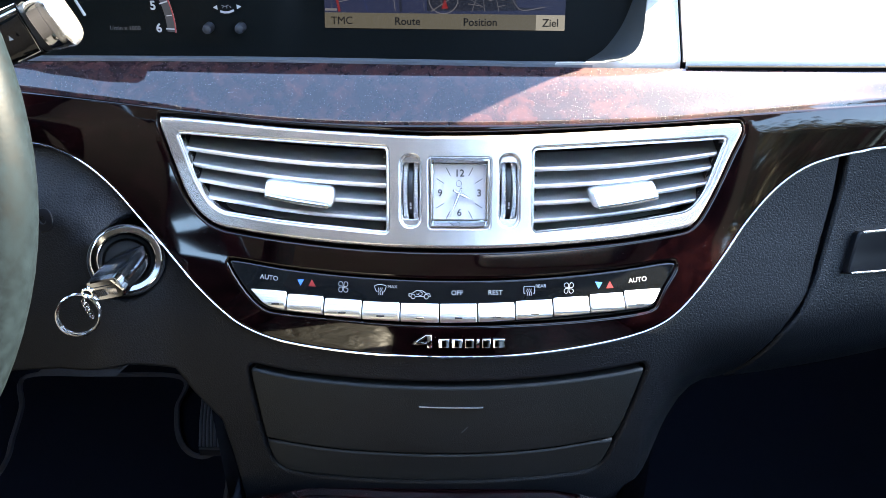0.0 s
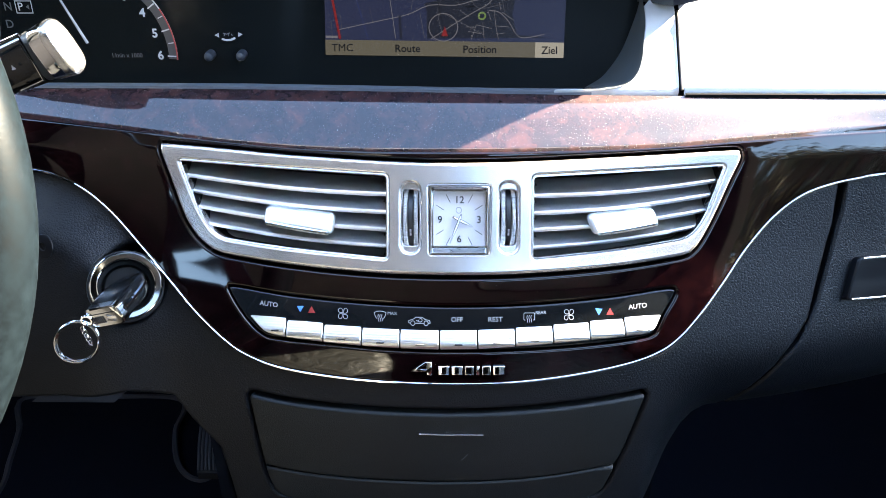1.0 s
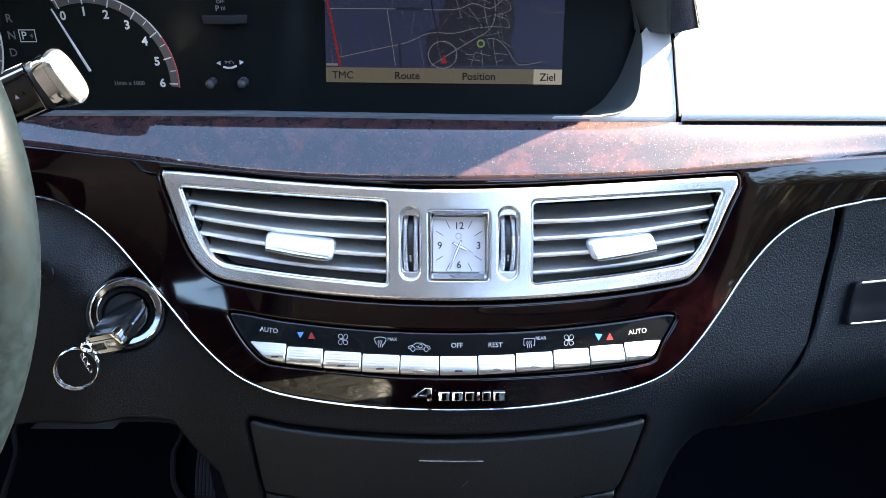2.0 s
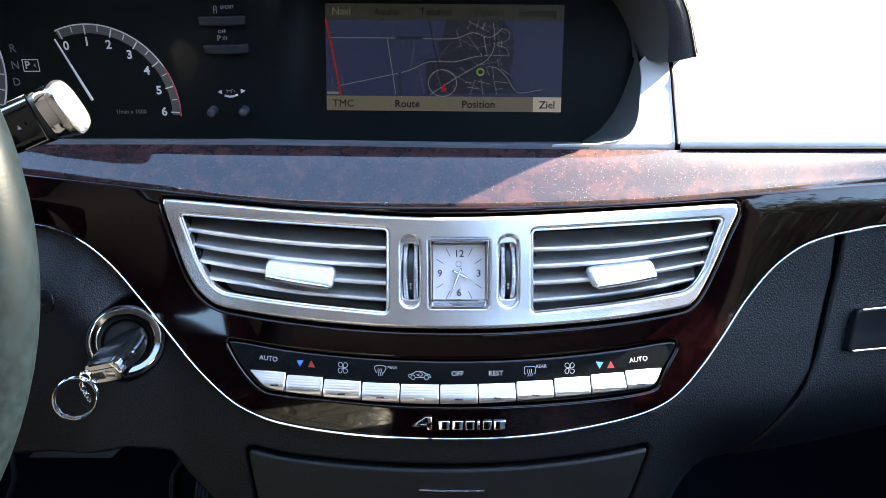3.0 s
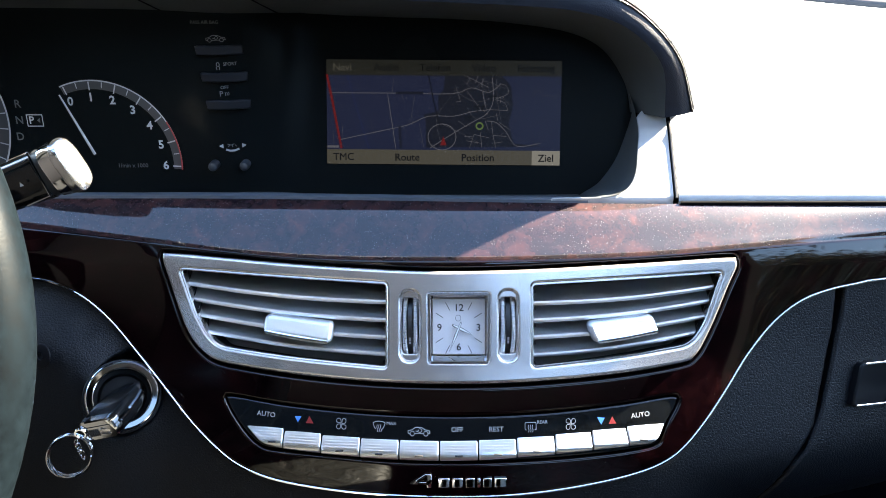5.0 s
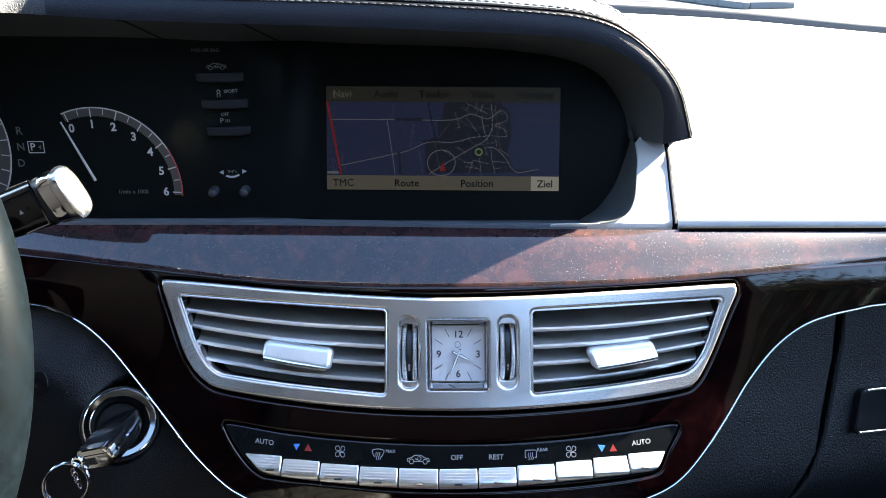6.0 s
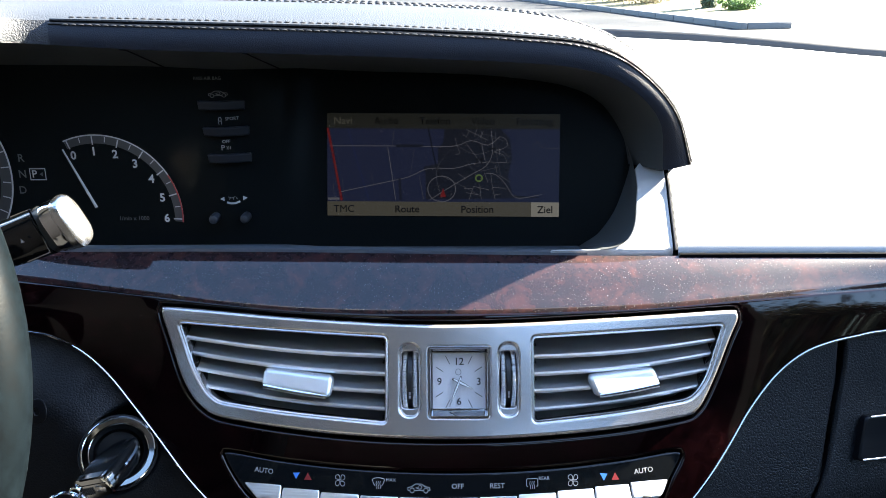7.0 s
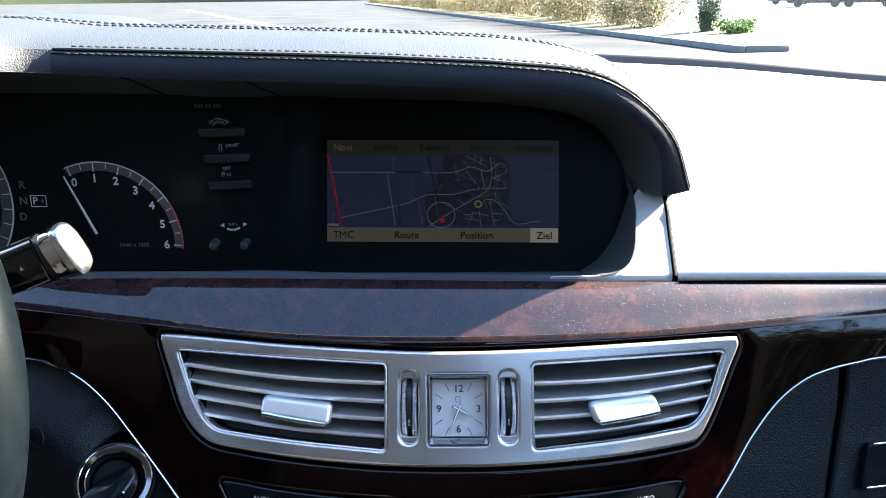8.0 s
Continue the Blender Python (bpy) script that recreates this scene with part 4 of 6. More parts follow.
under, strip, top, over = [], [], [], []
for (ex, ez), (bx, bz), (cx, cz) in zip(el, bl, cl):
    pe, pb, pc = Vector((ex, P(ex, ez) - .001, ez)), Vector((bx, lip_y(bx, bz), bz)), Vector((cx, lip_y(bx, bz) + .004, cz))
    out = step(.03, .15, cx)
    under.append([pe, pe.lerp(pb, .25) + Vector((0, 0, .0005)), pe.lerp(pb, .7), pb + Vector((0, .0016, -.0004)), pb])
    bulge = Vector((.45 * out, -.8, .2)) * .0022
    strip.append([pb + Vector((0, .003, .001)), pb, pb.lerp(pc, .2) + bulge * .7, pb.lerp(pc, .5) + bulge, pb.lerp(pc, .8) + bulge * .6, pc, pc + Vector((0, .003, -.001))])
    back = Vector((cx + .075 * out, .78, cz + .008 * (1 - out) - .012 * out))
    rise, fall = .004 * (1 - out), step(-.36, -.20, cx)
    top.append([pc + Vector((0, .0015, -.001)), pc + Vector((.0, .002, .0010)), pc.lerp(back, .04) + Vector((0, 0, .0015 + rise * .5)), pc.lerp(back, .2) + Vector((0, 0, rise + .0035)), pc.lerp(back, .36) + Vector((0, 0, rise + .0040)), pc.lerp(back, .46) + Vector((0, 0, rise + .0030)), pc.lerp(back, .62) + Vector((0, 0, rise - .004 * fall)), pc.lerp(back, .85) + Vector((0, 0, rise - .02 * fall)), back - Vector((0, 0, .03 * fall))])
split = next(i for i, p in enumerate(bl) if p[0] > -.272)
# offset points at the viewpoint, so the hood's outline in view stays put
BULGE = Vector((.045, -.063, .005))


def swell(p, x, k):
    """The driver's part of the hood, moved towards the camera to fit its view."""
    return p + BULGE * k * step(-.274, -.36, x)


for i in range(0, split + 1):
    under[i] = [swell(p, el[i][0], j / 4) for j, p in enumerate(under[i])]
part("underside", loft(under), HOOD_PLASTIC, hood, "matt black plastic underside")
part("front_strip", loft(strip[split:]), LEATHER_STRIP, hood, "grained leather strip, darkened in colour for its shaded face")
part("cover", loft(top[split:]), LEATHER_TOP, hood, "grained grey leather")
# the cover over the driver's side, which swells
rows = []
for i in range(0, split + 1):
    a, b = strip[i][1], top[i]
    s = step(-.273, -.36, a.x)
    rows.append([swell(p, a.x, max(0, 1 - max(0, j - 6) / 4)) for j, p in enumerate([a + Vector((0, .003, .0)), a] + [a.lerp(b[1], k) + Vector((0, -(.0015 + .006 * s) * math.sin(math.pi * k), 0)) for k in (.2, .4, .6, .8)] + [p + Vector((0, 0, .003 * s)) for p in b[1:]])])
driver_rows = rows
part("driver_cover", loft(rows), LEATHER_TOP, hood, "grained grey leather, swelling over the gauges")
# seams across the underside
for x0, x1 in ((-.2050, -.2195), (-.1310, -.1400)):
    line = []
    for j in range(len(under[0])):
        column = sorted(((row[j].x, row[j].y, row[j].z) for row in under), key=lambda q: q[0])
        x = x0 + (x1 - x0) * j / (len(under[0]) - 1)
        line.append(Vector((x, *(float(np.interp(x, [q[0] for q in column], [q[k] for q in column])) for k in (1, 2)))))
    part("joint", tube([p + Vector((0, -.0004, -.0002)) for p in line], .0005, 5), DARK, hood)


def stitches(line, every, length, radius, parent, name):
    """A row of single stitches along a line."""
    q = [Vector(p) for p in line]
    bm, run, nxt = bmesh.new(), 0.0, 0.0
    for a, b in zip(q, q[1:]):
        L = (b - a).length
        d = (b - a) / max(L, 1e-9)
        while nxt < run + L:
            p = a + d * (nxt - run)
            tube([p - d * length / 2 - Vector((0, 0, radius)), p - d * length * .3, p + d * length * .3, p + d * length / 2 - Vector((0, 0, radius))], radius, 4, bm=bm)
            nxt += every
        run += L
    ob = part(name, bm, THREAD, parent, "grey sewing thread")
    ob["kind"] = "stuff"


near = [r[1].lerp(r[2], .42) for r in top[split + 1:]]
part("piping", tube([r[1] + Vector((0, 0, .0003)) for r in top[split:]], .0011, 6), LEATHER, hood, "dark leather piping")
part("piping", tube([r[5].lerp(r[4], .38) + Vector((0, -.0003, .0002)) for r in strip[split:]], .0008, 6), LEATHER, hood, "dark leather piping")
stitches([p + Vector((0, .002, .0008)) for p in near if p.x < .125], .0052, .0036, .0005, hood, "stitching")
stitches([r[4].lerp(r[5], .45) + Vector((0, -.0007, .0006)) for r in strip[split + 1:] if r[4].x < .105], .0052, .0036, .00045, hood, "stitching")
far = [r[9] for r in driver_rows] + [r[4] for r in top[split + 1:]]
far_edge = [r[10] for r in driver_rows] + [r[5] for r in top[split + 1:]]
stitches([p + Vector((0, 0, .0008)) for p in far], .0060, .0042, .0007, hood, "stitching")
stitches([p + Vector((0, 0, .0008)) for p in far_edge], .0060, .0042, .0007, hood, "stitching")
# rounded bezel at the lower corner, joining hood and ledge
inner = smooth_line([(.0373, .9711), (.0543, .9710), (.0798, .9709), (.0926, .9708), (.0994, .9736), (.1062, .9792), (.1159, .9926), (.1223, 1.0079), (.1274, 1.0248), (.1269, 1.0329), (.1240, 1.0430)], 6)
outer = smooth_line([(.0338, .9819), (.0494, .9819), (.0728, .9818), (.0923, .9820), (.1041, .9829), (.1122, .9853), (.1187, .9907), (.1225, .9987), (.1242, 1.0085), (.1259, 1.0200), (.1258, 1.0336)], 6)
rows = []
for (ax_, az_), (bx_, bz_) in zip(inner, outer):
    pa, pb = Vector((ax_, P(ax_, az_) - .0003, az_)), Vector((bx_, dash_face(bx_, bz_) - .0015, bz_))
    fade = 1 - step(.062, .100, bx_)
    pa, pb = pa + Vector((0, 0, -.012 * fade)), pb + Vector((0, .030 * fade, -.020 * fade))
    turn_ = (pb - pa).normalized()
    rows.append([pa, pa.lerp(pb, .25), pa.lerp(pb, .6), pb - turn_ * .002 + Vector((0, -.0006, .0004)), pb - turn_ * .0006 + Vector((0, -.0004, 0)), pb, pb + Vector((0, .003, -.0004)), pb + Vector((0, .012, -.001))])
part("bezel", loft(rows), HOOD_PLASTIC, hood, "black plastic bezel with a rounded corner")

# ---------------------------------------------------------------- instruments and display
cluster = thing("instrument_cluster", (-.24, .475, .975), "black instrument panel with a white-on-black rev counter and push buttons", "instrument panel")
face = [(-.42, .974), (-.2, .974), (-.10, .968), (-.005, .967), (.0798, .9668), (.1011, .9683), (.1181, .9844), (.1265, 1.0046), (.1274, 1.0248), (.1223, 1.045), (.1054, 1.0693), (.08, 1.0815), (.0378, 1.0883), (-.0046, 1.0911), (-.09, 1.0942), (-.2027, 1.1017), (-.32, 1.1038), (-.42, 1.104)]
part("panel", plate(offset(face, .0045), lift=0, edge=.0005, depth=.006, cell=.02, S=P), LENS, cluster, "black panel lens")
GREY_PRINT = grainy("grey_print", (0.06, 0.065, 0.07), 0.5)
BAND_PRINT = grainy("scale_print", (0.028, 0.030, 0.033), 0.5)
GX, GZ, GR = -.2613, .9968, .0584
ANG = [110.3 - i * 18.87 for i in range(7)]
rev = thing("rev_counter", (GX, .47, .975), "round rev counter with white figures and a red sector", "gauge")
SPAN = arc(GX, GZ, GR, 112.4, -5, 30, 1.0)
ink([SPAN], P, .0009, rev, PRINT, "scale_arc", .0007)
bm = bmesh.new()
for (a, b), (c, d) in zip(zip(SPAN, SPAN[1:]), zip(arc(GX, GZ, GR - .0060, 112.4, -5, 30, 1.0), arc(GX, GZ, GR - .0060, 112.4, -5, 30, 1.0)[1:])):
    bm.faces.new([bm.verts.new(on(P, *q, .0006)) for q in (a, b, d, c)])
bmesh.ops.remove_doubles(bm, verts=bm.verts, dist=1e-6)
part("scale_band", bm, BAND_PRINT, rev, "grey scale band", smooth=False)
ink([arc(GX, GZ, GR, 30, -5, 10, 1.0)], P, .0009, rev, PRINT_RED, "red_sector", .0009, "red warning sector")
for i in range(13):
    a = 110.3 - i * 9.435
    L = .0055 if i % 2 == 0 else .0035
    p0, p1 = arc(GX, GZ, GR - .001, a, a, 1, 1.0)[0], arc(GX, GZ, GR - L - .001, a, a, 1, 1.0)[0]
    ink([[p0, p1]], P, .0009 if i % 2 == 0 else .0006, rev, PRINT, "tick", .0009)
for i in range(7):
    x, z = arc(GX, GZ, GR - .0118, ANG[i], ANG[i], 1, 1.0)[0]
    lettering(str(i), .0082, x, z, P, rev, PRINT, .0008, "figure", heavy=.028)
lettering("1/min x 1000", .0042, -.2390, .9945, P, rev, GREY_PRINT, .0008)
part("needle", tube([on(P, -.2830, 1.0455, .004), on(P, -.2640, 1.0035, .004)], [.0006, .0011], 6), PRINT, rev, "white needle")
speedo = thing("speedometer", (-.40, .465, .975), "round speedometer with a pale ring, mostly behind the steering wheel", "gauge")
ink([arc(-.391, 1.027, .0665, -50, 50, 24)], P, .0012, speedo, PRINT, "ring", .0007)
bm = bmesh.new()
o_, i_ = arc(-.391, 1.027, .0665, -50, 50, 24), arc(-.391, 1.027, .058, -50, 50, 24)
for k in range(24):
    bm.faces.new([bm.verts.new(on(P, *q, .0005)) for q in (o_[k], o_[k + 1], i_[k + 1], i_[k])])
bmesh.ops.remove_doubles(bm, verts=bm.verts, dist=1e-6)
part("scale_band", bm, BAND_PRINT, speedo, "grey scale band", smooth=False)
for a in range(-45, 50, 10):
    ink([[arc(-.391, 1.027, .0655, a, a, 1)[0], arc(-.391, 1.027, .060, a, a, 1)[0]]], P, .0008, speedo, PRINT, "tick", .0009)
for s, x, z in (("R", -.3160, 1.0389), ("N", -.3165, 1.0274), ("D", -.3180, 1.0157)):
    lettering(s, .0078, x, z, P, cluster, GREY_PRINT, .0006, "gear_letter")
ink([[(-.3110, 1.0233), (-.2998, 1.0233), (-.2998, 1.0313), (-.3110, 1.0313), (-.3110, 1.0233)]], P, .0006, cluster, PRINT, "gear_box")
lettering("P", .0075, -.3078, 1.0273, P, cluster, PRINT, .0006, "gear_letter")
blot([(-.3040, 1.0273), (-.3018, 1.0290), (-.3018, 1.0256)], P, cluster, GREY_PRINT, "arrow")
# push buttons between gauges and display
for x0, x1, z in ((-.1841, -.1539, 1.0785), (-.1820, -.1521, 1.0602), (-.1802, -.1513, 1.0412)):
    part("push_button", plate(rounded([(x0, z), (x1, z - .0008), (x1 - .0003, z - .0072), (x0 + .0008, z - .0062)], .0008), S=P, lift=.0035, edge=.001, depth=.003, cell=.01), PUSH, cluster, "dark grey push button")
lettering("PASS AIR BAG", .0032, -.1763, 1.0937, P, cluster, GREY_PRINT, .0006)
lettering("SPORT", .0032, -.1622, 1.0655, P, cluster, PRINT_SOFT, .0006)
lettering("OFF", .0032, -.1670, 1.0497, P, cluster, PRINT_SOFT, .0006)
lettering("P", .0052, -.1695, 1.0453, P, cluster, PRINT_SOFT, .0006)
for k in range(3):
    ink([arc(-.1682 + k * .0011, 1.0453, .0016, -40, 40, 4)], P, .0004, cluster, PRINT_SOFT, "symbol")


def car_symbol(x, z, w, S, parent, mat):
    """A car seen from the side, in outline."""
    k = w / 10
    pts = [(-4.2, -1), (-5, -.9), (-5, .1), (-3.2, .5), (-1.6, 1.5), (1.2, 1.5), (2.8, .5), (4.7, .2), (5, -.9), (4.2, -1)]
    ink([[(x + a * k, z + b * k) for a, b in pts], [(x - 2.0 * k, z - 1 * k), (x + 2.0 * k, z - 1 * k)], arc(x + .3 * k, z + .25 * k, .75 * k, 100, -150, 10, 1.3), [(x - 1.4 * k, z + .1 * k), (x - .6 * k, z - .2 * k), (x - .2 * k, z + .5 * k)], arc(x - 3.1 * k, z - k, 1.0 * k, 0, 360, 10), arc(x + 3.1 * k, z - k, 1.0 * k, 0, 360, 10)], S, k * .30, parent, mat, "car_symbol")


car_symbol(-.1700, 1.0831, .0125, P, cluster, PRINT_SOFT)
ink([arc(-.1700, 1.0655, .0014, 0, 360, 10, .7), [(-.1712, 1.0640), (-.1708, 1.0620)], [(-.1689, 1.0640), (-.1693, 1.0620)]], P, .0005, cluster, PRINT_SOFT, "symbol")
blot([(-.1745, 1.0085), (-.1715, 1.0101), (-.1715, 1.0069)], P, cluster, PRINT, "arrow")
blot([(-.1557, 1.0083), (-.1587, 1.0099), (-.1587, 1.0067)], P, cluster, PRINT, "arrow")
ink([[(-.1685, 1.0098), (-.1662, 1.0090), (-.1640, 1.0098)], [(-.1652, 1.0090), (-.1652, 1.0078)], [(-.1674, 1.0090), (-.1680, 1.0080)], [(-.1632, 1.0090), (-.1626, 1.0080)]], P, .0005, cluster, PRINT_SOFT, "symbol")
ink([[(-.1695, 1.0058), (-.1670, 1.0050), (-.1640, 1.0050), (-.1612, 1.0060)]], P, .0014, cluster, PRINT, "symbol")
for x, z in ((-.1785, .9955), (-.1567, .9949)):
    o = on(P, x, z)
    part("knob", tube([o, o + Vector((0, -.006, 0)), o + Vector((0, -.0085, 0)), o + Vector((0, -.0095, 0))], [.0034, .0034, .0030, .0014], 16), PIN, cluster, "small round pin")

# navigation display
INK = grainy("black_ink", (0.003, 0.003, 0.004), 0.6, Specular_IOR_Level=0.05)
display = thing("navigation_display", (-.012, .486, .985), "lit navigation display showing a road map and menu bars", "display")
MAP_BLUE = glowing("map_blue", (0.082, 0.112, 0.33), 0.0044)
MAP_TOWN = glowing("map_town", (0.05, 0.06, 0.12), 0.0040)
MAP_ROAD = glowing("map_road", (0.62, 0.65, 0.85), 0.0044)
MAP_LANE = glowing("map_lane", (0.42, 0.45, 0.62), 0.0042)
MAP_RED = glowing("map_red", (0.85, 0.05, 0.05), 0.0050)
MAP_RIVER = glowing("map_river", (0.05, 0.10, 0.5), 0.0066)
MAP_GREEN = glowing("map_green", (0.35, 0.6, 0.2), 0.0070)
BAR = glowing("menu_bar", (0.62, 0.60, 0.50), 0.0034)
BAR_LIT = glowing("menu_bar_lit", (0.8, 0.8, 0.78), 0.0085)
BAR_DIM = glowing("menu_bar_dim", (0.16, 0.17, 0.15), 0.0027)
WORD_DIM = glowing("menu_word_dim", (0.02, 0.02, 0.02), 0.0010)
WORD_PALE = glowing("menu_word_pale", (0.45, 0.45, 0.4), 0.0039)


def sc(u, v):
    """A place on the display: u to the right, v down, both from 0 to 1."""
    return (-.0988 + u * .1742 - .0008 * v, 1.0640 - .0018 * u - v * .0733)


def bar(u0, v0, u1, v1, mat, name, lift):
    return blot([sc(u0, v0), sc(u1, v0), sc(u1, v1), sc(u0, v1)], P, display, mat, name, lift)


bar(0, .005, 1, .152, BAR_DIM, "menu_bar", .0006)
bar(0, .152, 1, .86, MAP_BLUE, "map", .0006)
bar(0, .86, .88, 1, BAR, "menu_bar", .0006)
bar(.88, .86, 1, 1, BAR_LIT, "menu_bar", .0006)
blot([sc(0.505, 0.153), sc(0.746, 0.15), sc(0.786, 0.243), sc(0.795, 0.43), sc(0.779, 0.61), sc(0.801, 0.793), sc(0.914, 0.812), sc(0.914, 0.818), sc(0.427, 0.837), sc(0.424, 0.589), sc(0.416, 0.52), sc(0.479, 0.489), sc(0.476, 0.345), sc(0.499, 0.283)], P, display, MAP_TOWN, "map_town", .0008)
MAIN_ROADS = [[(.012, .322), (.308, .32), (.537, .322), (.618, .264), (.692, .308), (.742, .225)], [(.052, .77), (.241, .677), (.349, .621), (.436, .537), (.544, .535), (.624, .489), (.685, .475)], [(.443, .842), (.55, .688), (.631, .581), (.685, .507), (.712, .376), (.705, .169)], [(.261, .336), (.279, .594), (.295, .839)], [(.685, .579), (.725, .592), (.766, .677), (.799, .791), (.833, .821), (.914, .789)]]
WEST_ROADS = [[(.376, .349), (.359, .591)], [(.288, .162), (.281, .312)], [(.187, .569), (.201, .707)], [(.066, .637), (.069, .752)], [(.884, .355), (.887, .3), (.908, .282), (.922, .328), (1.001, .339)], [(.396, .604), (.416, .834)], [(.026, .691), (.031, .849)], [(.322, .333), (.328, .385)]]
NORTH_STREETS = [[(.55, .238), (.559, .31), (.572, .393)], [(.572, .393), (.553, .399)], [(.598, .156), (.692, .262)], [(.645, .148), (.634, .223)], [(.611, .172), (.598, .231)], [(.672, .17), (.658, .24)], [(.712, .376), (.773, .319), (.766, .247), (.742, .225)], [(.719, .376), (.759, .403), (.774, .477)], [(.685, .469), (.774, .477)], [(.598, .294), (.624, .368), (.658, .47)], [(.665, .306), (.678, .449)], [(.739, .332), (.742, .404)]]
SOUTH_STREETS = [[(.658, .689), (.665, .833)], [(.631, .708), (.612, .841)], [(.705, .578), (.712, .707), (.725, .837)], [(.739, .594), (.787, .664)], [(.715, .716), (.769, .725)], [(.72, .791), (.75, .778)], [(.631, .708), (.696, .74)], [(.591, .727), (.624, .731)], [(.678, .579), (.692, .665)], [(.725, .505), (.732, .577)], [(.598, .769), (.651, .788)], [(.564, .583), (.598, .634)]]
for roads, wide, tone in ((MAIN_ROADS, .00052, MAP_ROAD), (WEST_ROADS, .00030, MAP_LANE), (NORTH_STREETS, .00036, MAP_ROAD), (SOUTH_STREETS, .00036, MAP_ROAD)):
    for r in roads:
        ink([[sc(*p) for p in smooth_line(r, 3)]], P, wide, display, tone, "map_road", .0010)
ink([[sc(.436, .155), sc(.456, .38), sc(.487, .66)]], P, .0007, display, WORD_DIM, "map_railway", .0011)
ink([[sc(0.003, .155), sc(.025, .40), sc(.062, .845)]], P, .0017, display, MAP_RED, "map_motorway", .0012, "red motorway line")
ink([[sc(.09, .15), sc(.12, .40), sc(.18, .85)]], P, .0006, display, MAP_RIVER, "map_river", .0009)
ink([[sc(.494 + .060 * math.cos(a), .735 + .125 * math.sin(a)) for a in np.linspace(0, 6.28, 26)]], P, .0006, display, MAP_ROAD, "compass_ring", .0011)
TOWN_LANES = [[(.578, .19), (.627, .27), (.675, .20), (.760, .27)], [(.566, .32), (.639, .40), (.735, .35), (.783, .43)], [(.663, .17), (.670, .34), (.690, .53)], [(.723, .18), (.730, .40), (.747, .59)], [(.494, .61), (.578, .70), (.663, .80)], [(.530, .35), (.470, .56), (.494, .82)], [(.600, .45), (.640, .56), (.735, .52)]]
for line in TOWN_LANES:
    ink([[sc(*q) for q in smooth_line(line, 3)]], P, .00030, display, MAP_LANE, "map_lane", .0010)
blot([sc(.500, .725), sc(.514, .815), sc(.486, .815)], P, display, MAP_RED, "position_arrow", .0013)
ink([[sc(.654 + .014 * math.cos(a), .628 + .030 * math.sin(a)) for a in np.linspace(0, 6.28, 16)]], P, .0012, display, MAP_GREEN, "destination_mark", .0013)
for u, v, w in ((.655, .462, .020), (.604, .562, .016), (.709, .362, .016)):
    ink([[sc(u - w, v - .02), sc(u + w, v - .02)], [sc(u - w * .5, v - .02), sc(u - w * .5, v + .02)], [sc(u + w * .5, v - .02), sc(u + w * .5, v + .02)]], P, .0008, display, WORD_DIM, "map_symbol", .0013)
for u, v, w in ((.354, .318, .055),):
    ink([[sc(u - w, v), sc(u + w, v)]], P, .0018, display, MAP_TOWN, "map_name_bar", .0012)
ink([[sc(.312, .64), sc(.318, .84)]], P, .0016, display, MAP_TOWN, "map_name_bar", .0012)
ink([[sc(.005, .835), sc(.05, .835)]], P, .0016, display, MAP_ROAD, "map_name_bar", .0012)
for s, u in (("TMC", .072), ("Route", .345), ("Position", .648), ("Ziel", .940)):
    lettering(s, .0076, *sc(u, .935), P, display, INK, .0010, "menu_word", heavy=.010)
for s, u, mt in (("Navi", .068, WORD_PALE), ("Audio", .255, WORD_DIM), ("Telefon", .463, WORD_DIM), ("Video", .67, WORD_DIM), ("Fahrzeug", .89, WORD_DIM)):
    lettering(s, .0076, *sc(u, .080), P, display, mt, .0010, "menu_word")

# ---------------------------------------------------------------- centre vents
vl_loop = rounded([(-.1872, .9440), (-.1186, .9405), (-.0487, .9373), (-.0487, .8874), (-.1199, .8922), (-.1640, .8968), (-.1755, .9128)], [.0035, .03, .003, .003, .03, .012, .02], 6)
vr_loop = rounded([(.0464, .9368), (.1048, .9391), (.1728, .9416), (.1607, .9089), (.1510, .8975), (.1066, .8921), (.0464, .8876)], [.003, .03, .0035, .02, .010, .03, .003], 6)
CLOCK = [(-.0210, .9309), (.0178, .9309), (.0174, .8910), (-.0205, .8910)]
clock_loop = rounded(CLOCK, .0008, 2)
SLOTS = [(-.0336, .9120), (.0307, .9122)]
slot_loops = [rounded([(cx - .0058, cz + .0206), (cx + .0058, cz + .0206), (cx + .0058, cz - .0206), (cx - .0058, cz - .0206)], .0056, 6) for cx, cz in SLOTS]
vents = thing("vent_panel", (-.008, .39, .88), "satin silver panel framing two air vents and a clock", "vent panel")
part("surround", plate(van_loop, [offset(vl_loop, .0), offset(vr_loop, .0), clock_loop] + slot_loops, lift=.0055, edge=.0022, depth=.008, cell=.008), SATIN, vents, "satin silver frame")
for loop in (vl_loop, vr_loop):
    part("opening_rim", tube([on(F, x, z, .0042) for x, z in loop], .0009, 6, closed=True), SATIN, vents)

LEFT_SLATS = [((-.1868, .9349), (-.0484, .9262)), ((-.1828, .9252), (-.0484, .9154)), ((-.1781, .9155), (-.0484, .9050)), ((-.1741, .9055), (-.0484, .8951)), ((-.1690, .8912), (-.0484, .8832))]
RIGHT_SLATS = [((.0460, .9254), (.1702, .9323)), ((.0460, .9150), (.1674, .9237)), ((.0460, .9050), (.1635, .9141)), ((.0460, .8944), (.1595, .9045)), ((.0460, .8826), (.1540, .8900))]


def slat_line(a, b, k):
    x = a[0] + (b[0] - a[0]) * k
    return x, a[1] + (b[1] - a[1]) * k - .0018 * math.sin(math.pi * k)


